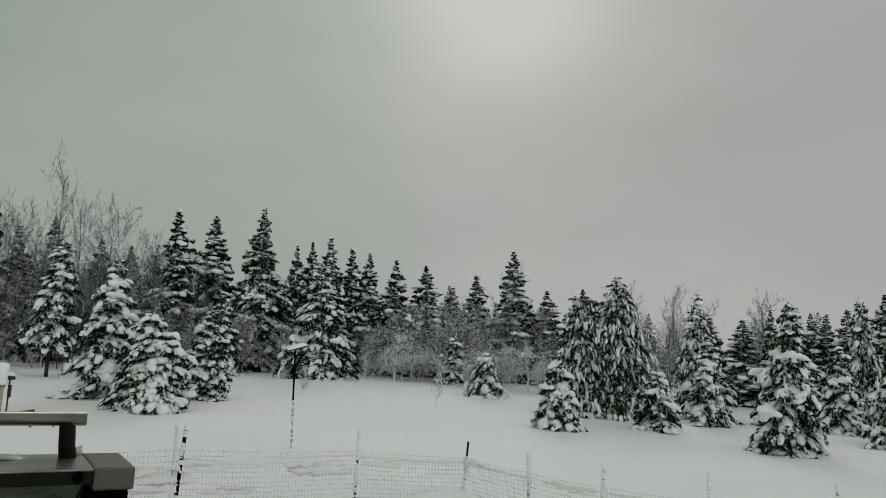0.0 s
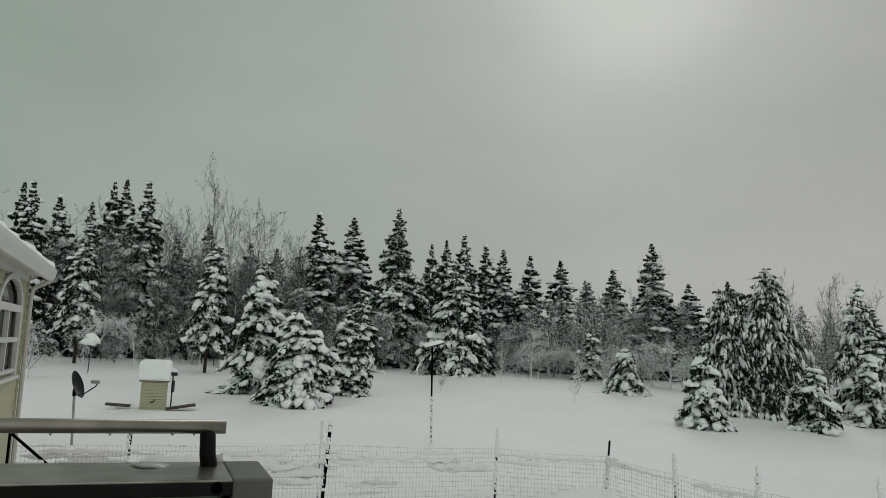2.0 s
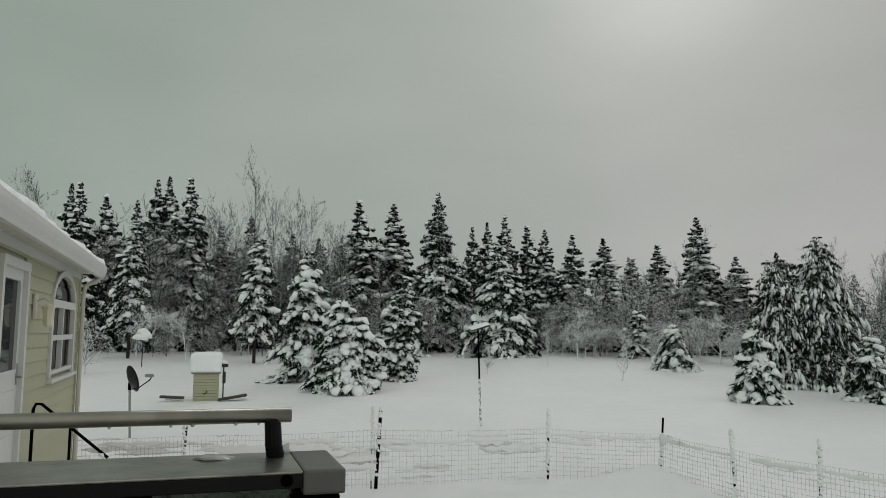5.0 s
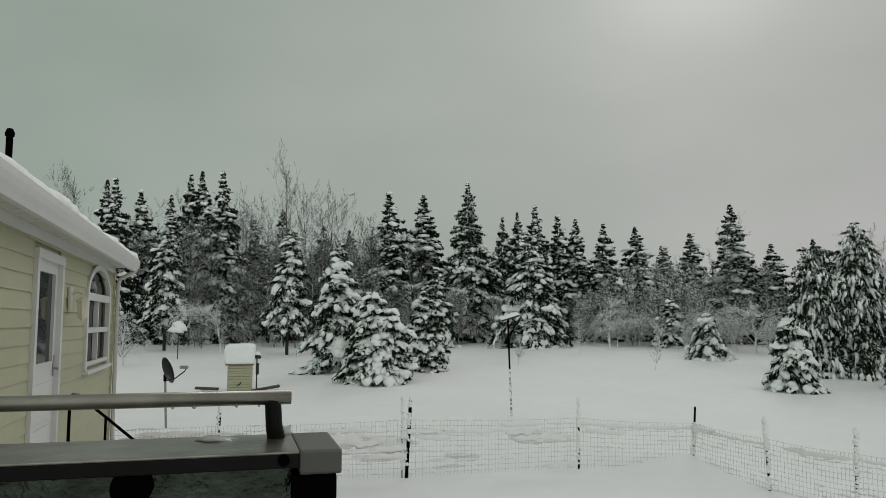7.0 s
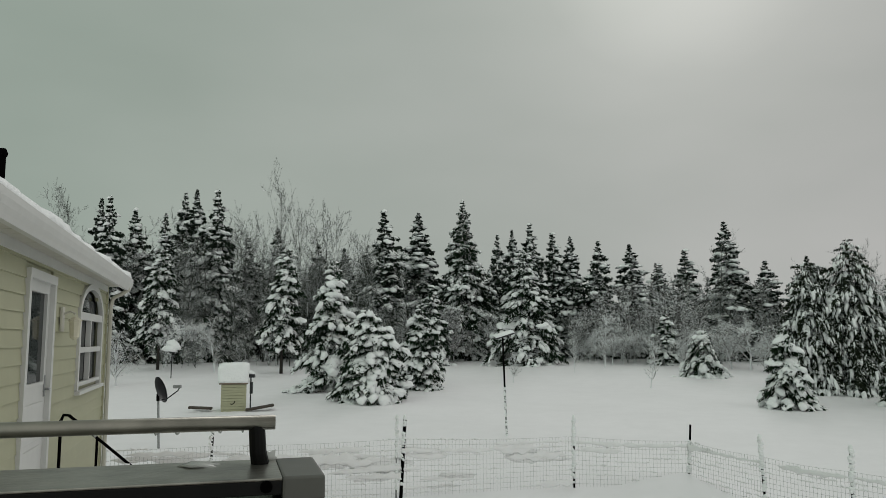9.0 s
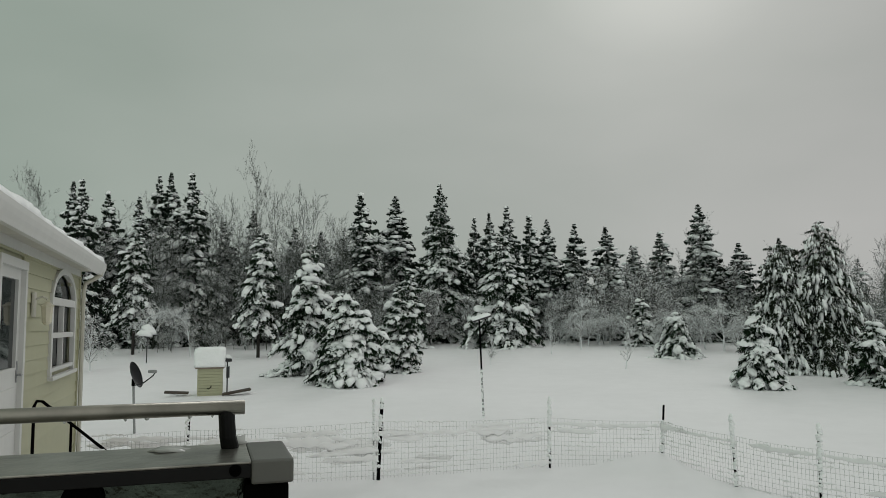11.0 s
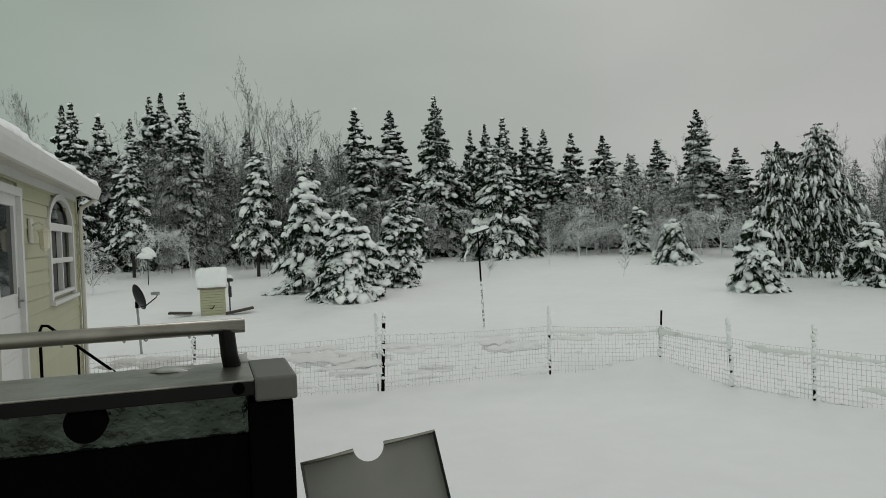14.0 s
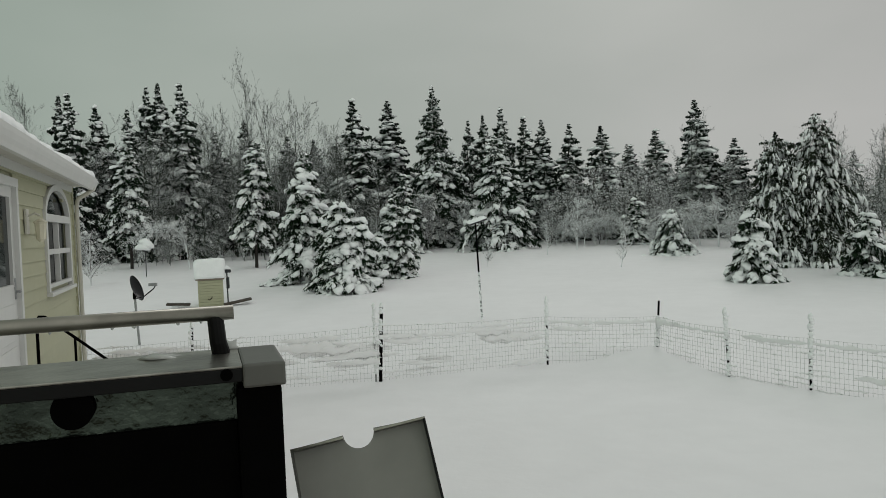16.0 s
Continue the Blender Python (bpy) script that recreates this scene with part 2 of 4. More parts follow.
ICO1 = bmesh.new()
bmesh.ops.create_icosphere(ICO1, subdivisions=2, radius=1)
ICO_V = np.array([v.co[:] for v in ICO1.verts])
ICO_F = np.array([[v.index for v in f.verts] for f in ICO1.faces])
ICO1.free()
ICO0 = bmesh.new()
bmesh.ops.create_icosphere(ICO0, subdivisions=1, radius=1)
ICO_V0 = np.array([v.co[:] for v in ICO0.verts])
ICO_F0 = np.array([[v.index for v in f.verts] for f in ICO0.faces])
ICO0.free()
OCT_V = np.array([[1, 0, 0], [-1, 0, 0], [0, 1, 0], [0, -1, 0], [0, 0, 1], [0, 0, -1.0]])
OCT_F = np.array([[0, 2, 4], [2, 1, 4], [1, 3, 4], [3, 0, 4], [2, 0, 5], [1, 2, 5], [3, 1, 5], [0, 3, 5]])


def lumps(rng, centres, along, size, rough=0.22, fine=True):
    """Lumps of snow: centres (n,3), direction along which each lies (n,3), half sizes (n,3) as length, width, height."""
    V, F = (ICO_V, ICO_F) if fine is True else (OCT_V, OCT_F) if fine is None else (ICO_V0, ICO_F0)
    n, k = len(centres), len(V)
    a = along / np.maximum(np.linalg.norm(along, axis=1, keepdims=True), 1e-6)
    b = np.cross(np.array([0, 0, 1.0]), a)
    b /= np.maximum(np.linalg.norm(b, axis=1, keepdims=True), 1e-6)
    c = np.cross(a, b)
    loc = V[None] * (1 + rough * rng.standard_normal((n, k, 1)))
    loc = loc * np.where(V[None, :, 2:3] < 0, np.array([0.92, 0.92, 0.45]), 1.0)
    p = centres[:, None] + loc[:, :, 0:1] * (a * size[:, 0:1])[:, None] + loc[:, :, 1:2] * (b * size[:, 1:2])[:, None] + loc[:, :, 2:3] * (c * size[:, 2:3])[:, None]
    # the ends hang down
    p[:, :, 2] -= 0.35 * size[:, None, 0] * np.clip(V[None, :, 0], 0, 1) ** 2
    return p.reshape(-1, 3), (F[None] + (np.arange(n) * k)[:, None, None]).reshape(-1, F.shape[1])


def rods(p0, p1, r0, r1):
    """Three-sided rods between points, all in one mesh."""
    w = p1 - p0
    w /= np.maximum(np.linalg.norm(w, axis=1, keepdims=True), 1e-9)
    ref = np.where(np.abs(w[:, 2:3]) < 0.9, np.array([[0, 0, 1.0]]), np.array([[1.0, 0, 0]]))
    a = np.cross(w, ref)
    a /= np.linalg.norm(a, axis=1, keepdims=True)
    b = np.cross(w, a)
    ring = [np.cos(k) * a + np.sin(k) * b for k in (0.5, 0.5 + 2 * math.pi / 3, 0.5 + 4 * math.pi / 3)]
    v = np.stack([p0 + r0[:, None] * q for q in ring] + [p1 + r1[:, None] * q for q in ring], 1).reshape(-1, 3)
    f = np.array([[0, 1, 4, 3], [1, 2, 5, 4], [2, 0, 3, 5]])
    return v, (f[None] + (np.arange(len(p0)) * 6)[:, None, None]).reshape(-1, 4)


def blades(rng, p0, p1, r):
    """Thin twigs of two faces between points, each turned at random."""
    w = p1 - p0
    a = np.cross(w, rng.normal(0, 1, w.shape))
    a /= np.maximum(np.linalg.norm(a, axis=1, keepdims=True), 1e-9)
    a *= r[:, None]
    v = np.stack([p0 - a, p0 + a, p1 + 0.5 * a, p1 - 0.5 * a], 1).reshape(-1, 3)
    return v, np.arange(len(v)).reshape(-1, 4)


# ---- trees ----
def spruce_arrays(seed, h, radius, bare=0.0, droop=0.5, load=1.0, step=0.30, twig=0.040, fine=True, shape=0.85, leaders=1, spread=0.0, tw=1.0, open_=0.0, pillow=0.10, pads=0, hang=False):
    """Needles, snow and trunk of one snow-laden conifer, as vertex and face arrays."""
    rng = np.random.default_rng(seed)
    nv, sc, sa, ss, bc, ba, bs = [], [], [], [], [], [], []
    lop = rng.uniform(0, 6.28)
    spots = []
    tp0, tp1, tr0, tr1 = [], [], [], []
    for k in range(leaders):
        ang = rng.uniform(0, 6.28)
        off = np.array([math.cos(ang), math.sin(ang), 0]) * (spread if k else 0)
        hh = h * (1 if k == 0 else rng.uniform(0.72, 0.95))
        rr = radius * (1 if leaders == 1 else 0.75)
        lean = np.array([rng.normal(0, 0.02), rng.normal(0, 0.02), 0])
        zs = np.linspace(0, 1, 9)
        pts = off[None] * (0.4 + 0.6 * zs[:, None]) + lean[None] * (zs[:, None] ** 2) * hh + np.stack([0 * zs, 0 * zs, zs * hh * 0.98], 1)
        rad = 0.014 * hh * (1 - zs) + 0.012
        tp0.append(pts[:-1]), tp1.append(pts[1:]), tr0.append(rad[:-1]), tr1.append(rad[1:])
        z = max(bare, 0.16)
        while z < hh - 0.12:
            u = (z - bare) / (hh - bare)
            env = rr * ((1 - u) ** shape * (0.56 + 0.44 * min(1, u * 3.8 + 0.1)) + 0.012)
            thin_top = 0.30 + 0.70 * min(1.0, (1 - u) * 3.0)
            count = max(4, int(rng.integers(7, 11) * (0.55 + 0.55 * (1 - u))))
            a0, wob = rng.uniform(0, 6.28), rng.uniform(0, 6.28)
            lift_ = 0.35 + 0.65 * min(1.0, (1 - u) * 1.6)
            for j in range(count):
                if rng.random() < open_:
                    continue
                az = a0 + 6.28 * (j + rng.uniform(-0.4, 0.4)) / count
                L = env * rng.uniform(0.5, 1.28) * (1 + 0.14 * math.cos(az - lop) + 0.12 * math.cos(2 * az + wob))
                dirh = np.array([math.cos(az), math.sin(az), 0])
                side = np.array([-dirh[1], dirh[0], 0])
                z0 = max(z + rng.uniform(-1.5, 1.5) * step * min(1.0, 2.5 * (1 - u)), 0.1)
                rng_d = rng.uniform(0.6, 1.4)
                at = lambda s: off * (0.4 + 0.6 * z0 / hh) + lean * (z0 / hh) ** 2 * hh + dirh * (L * s)[:, None] + np.array([0, 0, 1.0]) * (np.maximum(z0 + L * (0.18 * s + 0.30 * (1 - lift_) * s - lift_ * 1.35 * droop * rng_d * s ** 1.6), 0.06))[:, None]
                m = max(6, int(tw * (11 + 60 * L) * (1.3 if hang else 1.0 if fine else 0.31)))
                s = rng.uniform(0.1, 1.0, m) ** 0.7
                base = at(s)
                sg = rng.choice([-1.0, 1.0], m)
                tl = L * (0.36 * (1.08 - s)) * rng.uniform(0.6, 1.2, m) + 0.15 * thin_top * rng.uniform(0.6, 1.4, m)
                tl = tl * (0.62 if hang else 1.0)
                ahead = rng.uniform(0.3, 1.2, m)
                d = dirh[None] * ahead[:, None] + side[None] * sg[:, None] * rng.uniform(0.5, 1.1, m)[:, None] + np.array([0, 0, 1.0]) * rng.normal(-0.36 + 1.0 * (1 - lift_), 0.45, m)[:, None]
                hung = (rng.random(m) < 0.42) & (s > 0.35)
                d[hung] = dirh * 0.45 + side * (sg[hung] * rng.uniform(0.0, 0.7, hung.sum()))[:, None] + np.array([0, 0, -0.75])
                d /= np.linalg.norm(d, axis=1, keepdims=True)
                tip = base + d * tl[:, None]
                tip[:, 2] -= 0.35 * tl
                mid = (base + tip) / 2 + np.array([0, 0, 1.0]) * (0.10 * tl)[:, None]
                wd = np.cross(d, rng.normal(0, 1, (m, 3)) * 0.8 + np.array([0, 0, 1.0]))
                wd /= np.maximum(np.linalg.norm(wd, axis=1, keepdims=True), 1e-6)
                wid = twig * (0.4 + 0.6 * thin_top) * rng.uniform(0.45, 1.25, m)[:, None] * (1.0 if fine else 1.7)
                nv.append(np.stack([base, mid + wd * wid, tip, mid - wd * wid], 1).reshape(-1, 3))
                # snow on the bough: many small clods, now and then a pillow
                shed = math.sin(az * 2.0 + lop * 3 + z0 * 1.3) + 0.8 * math.sin(az * 3.0 - z0 * 2.9 + lop)
                if rng.random() < load * (0.95 - 0.24 * shed) * min(1.0, 0.45 + 3.0 * (1 - u)):
                    nb = int((5 + 22 * L) * (1.0 if fine else 0.30)) + 1
                    s2 = rng.uniform(0.22, 1.04, nb)
                    lat = rng.normal(0, 1, nb) * 0.17 * L * (1.15 - 0.6 * s2)
                    c = at(s2) + side[None] * lat[:, None]
                    c[:, 2] += 0.035 - 0.3 * np.abs(lat)
                    ln = np.clip((0.039 + 0.015 * L) * np.exp(rng.normal(0, 0.66, nb)), 0.016, 0.22) * (1.0 if fine else 1.5) * (0.66 if hang else 1.0) * (0.45 + 0.55 * thin_top)
                    sc.append(c)
                    sa.append(at(np.minimum(s2 + 0.08, 1.15)) - at(s2) + rng.normal(0, 0.35, (nb, 1)) * 0.08 * L * side[None])
                    ss.append(np.stack([ln * rng.uniform(0.9, 1.45, nb), ln * rng.uniform(0.7, 1.1, nb), ln * rng.uniform(0.5, 0.85, nb)], 1))
                    if hang:
                        sa[-1] = dirh[None] * 0.35 + np.array([0, 0, -1.0]) + rng.normal(0, 0.12, (nb, 3))
                        ss[-1] = np.stack([ln * rng.uniform(1.1, 2.4, nb), ln * 0.7, ln * 0.55], 1)
                    if 0.04 < u < 0.8:
                        spots.append((at(np.array([0.86]))[0], dirh, L))
                    if rng.random() < pillow:
                        s3 = rng.uniform(0.55, 0.95, 2)
                        lb = rng.uniform(0.12, 0.22, 2) + 0.05 * L
                        bc.append(at(s3) + np.array([0, 0, 0.04]) + side[None] * rng.normal(0, 0.08 * L, 2)[:, None])
                        ba.append(np.tile(dirh * 0.8 + side * rng.normal(0, 0.9) + np.array([0, 0, -0.25]), (2, 1)))
                        bs.append(np.stack([lb, lb * rng.uniform(0.65, 1.0, 2), lb * rng.uniform(0.38, 0.62, 2)], 1))
            z += step * rng.uniform(0.75, 1.2) * (1.0 - 0.55 * u)
        # leader shoot
        top = pts[-1]
        m = 14
        s = rng.uniform(0, 1, m)
        b = top + np.array([0, 0, 1.0]) * (-(0.5 * s * 0.12 * hh))[:, None]
        a = rng.uniform(0, 6.28, m)
        tip = b + np.stack([np.cos(a), np.sin(a), 0.9 + 0 * a], 1) * (0.05 + 0.03 * hh * (0.3 + s))[:, None] * 0.5
        wd = np.stack([-np.sin(a), np.cos(a), 0 * a], 1) * twig * 0.7
        nv.append(np.stack([b, (b + tip) / 2 + wd, tip, (b + tip) / 2 - wd], 1).reshape(-1, 3))
    nv = np.concatenate(nv)
    nf = np.arange(len(nv)).reshape(-1, 4)
    sc, sa, ss = np.concatenate(sc), np.concatenate(sa), np.concatenate(ss)
    big = ss[:, 0] > (0.10 if fine else 0.17)
    sv, sf = lumps(rng, sc[big], sa[big], ss[big], 0.22, False)
    v2, f2 = lumps(rng, sc[~big], sa[~big], ss[~big], 0.25, None)
    sv, sf = np.concatenate([sv, v2]), np.concatenate([sf, f2 + len(sv)])
    if pads and spots:
        for k in rng.choice(len(spots), min(pads, len(spots)), replace=False):
            p, dirh, L = spots[k]
            side = np.array([-dirh[1], dirh[0], 0])
            size = (rng.uniform(0.13, 0.24) + 0.05 * L) * min(1.0, 0.55 + 0.1 * h)
            n = 6
            w = rng.normal(0, 1, (n, 2))
            bc.append(p + np.array([0, 0, 0.08]) + side * (w[:, :1] * size * 0.75) + dirh * (w[:, 1:] * size * 0.4) - np.array([0, 0, 1.0]) * (np.abs(w[:, :1]) * size * 0.22))
            ba.append(np.tile(side + dirh * 0.2, (n, 1)) + rng.normal(0, 0.15, (n, 3)))
            bs.append(np.stack([size * rng.uniform(0.8, 1.3, n), size * rng.uniform(0.7, 1.0, n), size * rng.uniform(0.5, 0.75, n)], 1))
    if bc:
        pv, pf = lumps(rng, np.concatenate(bc), np.concatenate(ba), np.concatenate(bs), 0.13, True)
        sv, sf = np.concatenate([sv, pv]), np.concatenate([sf, pf + len(sv)])
    tv, tf = rods(np.concatenate(tp0), np.concatenate(tp1), np.concatenate(tr0), np.concatenate(tr1))
    return (nv, nf), (sv, sf), (tv, tf)


def rise(x, y):
    """Height of the snow-covered ground."""
    a = min(max((y - 14) / 50, 0), 1)
    return 1.4 * a * a * (3 - 2 * a)


def conifer(name, x, y, h, r, seed, label, mat=None, category="tree", **kw):
    (nv, nf), (sv, sf), (tv, tf) = spruce_arrays(seed, h, r, **kw)
    t = empty(name, pose(x, y, rise(x, y) - 0.04, 0, 0, seed * 47 % 360), label, category, "conifers round the lawn")
    arrays("trunk", tv, tf, BARK, t)
    arrays("crown", nv, nf, mat or NEEDLES, t)
    tagged(arrays("snow_load", sv, sf, BOUGH_SNOW, t, "white snow lying on the boughs", True), kind="stuff")
    return t


def bare_arrays(seed, h, spread=0.35, levels=4, arch=0.0, twigs=1.0, thick=1.0):
    """A leafless tree: trunk, limbs and twigs as one mesh of rods."""
    rng = np.random.default_rng(seed)
    P0, P1, R0, R1, LV = [], [], [], [], []

    def grow(p, d, length, r, level):
        n = (12 if arch else 6) if level == 0 else (4 if level < levels else 2)
        seg = length / n
        for i in range(n):
            d2 = d + rng.normal(0, 0.04 + 0.06 * level, 3)
            if level == 0:
                d2 = d2 + np.array([arch * 0.42 * (i / n), 0, -abs(arch) * 0.62 * (i / n) ** 1.3])
            else:
                d2[2] += 0.10 - 0.25 * abs(arch)
            d = d2 / np.linalg.norm(d2)
            q = p + d * seg
            r2 = r * (1 - 0.8 / n) if level else r * (1 - 0.9 / n)
            P0.append(p), P1.append(q), R0.append(r), R1.append(r2), LV.append(level)
            if level < levels and (level > 0 or i >= 1):
                kids = rng.poisson(((2.2 if arch else 3.8) if level == 0 else 1.9 if level + 1 < levels else 2.5) * twigs) + (1 if level == 0 else 0)
                for _ in range(kids):
                    side = rng.normal(0, 1, 3)
                    side -= d * side.dot(d)
                    side /= np.linalg.norm(side)
                    dd = d * (1 - spread * 0.4) + side * (spread + 0.25) + np.array([0, 0, 0.15])
                    reach = rng.uniform(0.24, 0.46) if level + 1 < levels else rng.uniform(0.14, 0.32)
                    grow(p + (q - p) * rng.random(), dd / np.linalg.norm(dd), length * reach * (1 - 0.35 * i / n), max(r2 * 0.5, 0.006 * thick), level + 1)
            p, r = q, r2

    grow(np.zeros(3), np.array([0, 0, 1.0]), h, 0.007 * h * thick + 0.012, 0)
    P0, P1 = np.array(P0), np.array(P1)
    k = h / P1[:, 2].max()
    R0, R1, fin = np.maximum(np.array(R0) * k, 0.007 * thick), np.maximum(np.array(R1) * k, 0.005 * thick), np.array(LV) == levels
    v, f = rods(P0[~fin] * k, P1[~fin] * k, R0[~fin], R1[~fin])
    v2, f2 = blades(rng, P0[fin] * k, P1[fin] * k, np.full(fin.sum(), 0.0075 * thick))
    return np.concatenate([v, v2]), np.concatenate([f, f2 + len(v)])


GROWN = {}


def bare_tree(name, x, y, h, seed, label, mat=None, turn=0, kind_of="open", wide=1.0):
    """A leafless tree from one of a few grown shapes, at its own height and turn."""
    kw, size = {"open": (dict(spread=0.66, levels=3, twigs=1.28, thick=0.8), 8.0), "bent": (dict(arch=1.0, twigs=1.15, levels=3, thick=1.2), 4.0), "sapling": (dict(levels=2, spread=0.62, twigs=1.2, thick=1.3), 2.2)}[kind_of]
    key = (kind_of, seed % (6 if kind_of == "open" else 3), mat)
    t = empty(name, pose(x, y, rise(x, y) - 0.05, 0, 0, turn or seed * 67 % 360), label, "tree", "leafless trees")
    t.scale = (wide * h / size, wide * h / size, h / size)
    if key not in GROWN:
        v, f = bare_arrays(key[1] * 7 + 3, size, **kw)
        GROWN[key] = arrays("crown", v, f, mat or TWIG, t).data
    else:
        new("crown", GROWN[key]).parent = t
    return t


# ---- ground ----
def make_ground():
    xs = np.concatenate([-np.geomspace(60, 700, 8)[::-1], np.linspace(-50, 50, 201), np.geomspace(60, 700, 8)])
    ys = np.concatenate([-np.geomspace(12, 700, 9)[::-1], np.linspace(-8, 70, 157), np.geomspace(80, 900, 9)])
    v = []
    for y in ys:
        for x in xs:
            n = 0.05 * noise.noise((x * 0.22, y * 0.22, 0)) + 0.022 * noise.noise((x * 0.8, y * 0.8, 3.0)) + 0.10 * noise.noise((x * 0.06, y * 0.06, 9.0))
            if 3 < x < 11 and 6 < y < 17:
                n += 0.24 * math.exp(-((x - 4.5) / 1.1) ** 2 - ((y - 14.5) / 0.8) ** 2) + 0.11 * math.exp(-((x - 4.2 - (15.2 - y) * 0.5) / 0.6) ** 2)
            v.append((x, y, rise(x, y) + n))
    w = len(xs)
    i = np.arange(len(ys) - 1)[:, None] * w + np.arange(w - 1)[None]
    f = np.stack([i, i + 1, i + w + 1, i + w], -1).reshape(-1, 4)
    ob = arrays("ground", v, f, SNOW, None, "", True)
    tagged(ob, "snow-covered lawn, smooth and untrodden, rising gently to the woods", "ground", kind="structure")


make_ground()

# ---- the house ----
HX, HY = -5.33, 12.4
WALL_YAW = -73.98           # x runs along the wall towards the deck, y out of the wall
house = empty("house", pose(HX, HY, 0, 0, 0, WALL_YAW), "cream vinyl-sided house with a snow-covered roof", "house")
LEN, EAVE, EXPO = 15.0, 3.63, 0.160
WIN = (0.62, 2.55, 2.17, 3.10)      # along from, to, sill, spring of the arch
ARCH = 0.38
DOOR = (4.34, 5.42, 1.20, 3.35)
part("wall_core", boxes(((0.03, -0.20, 0.0), (WIN[0], -0.02, EAVE)), ((WIN[0], -0.20, 0.0), (WIN[1], -0.02, WIN[2])), ((WIN[0], -0.20, WIN[3] + ARCH), (WIN[1], -0.02, EAVE)),
     ((WIN[1], -0.20, 0.0), (DOOR[0], -0.02, EAVE)), ((DOOR[0], -0.20, 0), (DOOR[1], -0.02, DOOR[2])), ((DOOR[0], -0.20, DOOR[3]), (DOOR[1], -0.02, EAVE)),
     ((DOOR[1], -0.20, 0), (LEN, -0.02, EAVE)), ((0.03, -7.0, 0), (0.2, -0.2, EAVE)), ((LEN - 0.2, -7, 0), (LEN, -0.2, EAVE)), ((0.2, -7.0, 0), (LEN - 0.2, -6.8, EAVE))), SIDING, house)


def board(a, b, z):
    """One lap of siding from a to b along the wall: thick at its lower edge."""
    bm = bmesh.new()
    prof = ((-0.02, z), (0.020, z), (0.018, z + 0.012), (0.004, z + EXPO), (-0.02, z + EXPO))
    ends = [[bm.verts.new((s, y, zz)) for y, zz in prof] for s in (a, b)]
    for i in range(5):
        bm.faces.new((ends[0][i], ends[0][(i + 1) % 5], ends[1][(i + 1) % 5], ends[1][i]))
    bm.faces.new(ends[0][::-1])
    bm.faces.new(ends[1])
    bmesh.ops.recalc_face_normals(bm, faces=bm.faces)
    part("siding_board", bm, SIDING, house)


z = 0.30
while z < EAVE - 0.02:
    cuts = []
    if z + EXPO > WIN[2] - 0.05 and z < WIN[3] + ARCH:
        up = max(0.0, z + EXPO / 2 - WIN[3]) / ARCH
        half = (WIN[1] - WIN[0]) / 2 * math.sqrt(max(0.0, 1 - min(up, 1) ** 2)) + 0.05
        cuts.append(((WIN[0] + WIN[1]) / 2 - half, (WIN[0] + WIN[1]) / 2 + half))
    if z + EXPO > DOOR[2] - 0.05 and z < DOOR[3] + 0.06:
        cuts.append((DOOR[0] - 0.08, DOOR[1] + 0.08))
    s = 0.06
    for c0, c1 in sorted(cuts) + [(LEN, LEN)]:
        if c0 > s + 0.02:
            board(s, c0, z)
        s = c1
    z += EXPO
part("corner_post", boxes(((-0.03, -0.12, 0.2), (0.07, 0.032, EAVE), 0.006)), SIDING, house)
part("foundation", boxes(((0.05, -0.1, -0.3), (LEN, 0.0, 0.3))), material("concrete", (0.33, 0.33, 0.31), 0.9, vary=0.2, scale=9, bump=0.3), house)
part("frieze", boxes(((0.0, 0.0, EAVE - 0.10), (LEN, 0.03, EAVE), 0.004)), WHITE, house, "white trim under the soffit")
part("soffit", boxes(((-0.18, -0.02, EAVE), (LEN, 0.25, EAVE + 0.02)), *[((-0.15 + 0.30 * i, -0.018, EAVE - 0.002), (-0.135 + 0.30 * i, 0.24, EAVE)) for i in range(50)]), SOFFIT, house)
part("fascia", boxes(((-0.21, 0.25, EAVE - 0.02), (LEN, 0.275, EAVE + 0.11), 0.004)), WHITE, house)
# K-style gutter
bm = bmesh.new()
gut = tuple((y - 0.11, (zz - 0.03) * 1.35 - 0.065) for y, zz in ((0.387, 0.17), (0.387, 0.03), (0.44, 0.03), (0.455, 0.06), (0.475, 0.09), (0.485, 0.13), (0.485, 0.17), (0.475, 0.17), (0.472, 0.13), (0.445, 0.05), (0.40, 0.045), (0.40, 0.17)))
ends = [[bm.verts.new((s, y, EAVE + zz)) for y, zz in gut] for s in (-0.22, LEN)]
for i in range(len(gut)):
    bm.faces.new((ends[0][i], ends[0][(i + 1) % len(gut)], ends[1][(i + 1) % len(gut)], ends[1][i]))
bm.faces.new(ends[0][::-1]), bm.faces.new(ends[1])
bmesh.ops.recalc_face_normals(bm, faces=bm.faces)
part("gutter", bm, WHITE, house, "white aluminium gutter")
down = part("downspout", tube([(0.02, 0.32, EAVE), (0.02, 0.32, EAVE - 0.06), (0.02, 0.24, EAVE - 0.12), (0.02, 0.10, EAVE - 0.20), (0.02, 0.075, EAVE - 0.34), (0.02, 0.075, 0.5), (0.02, 0.16, 0.35)], 0.035, 8), SOFFIT, house)
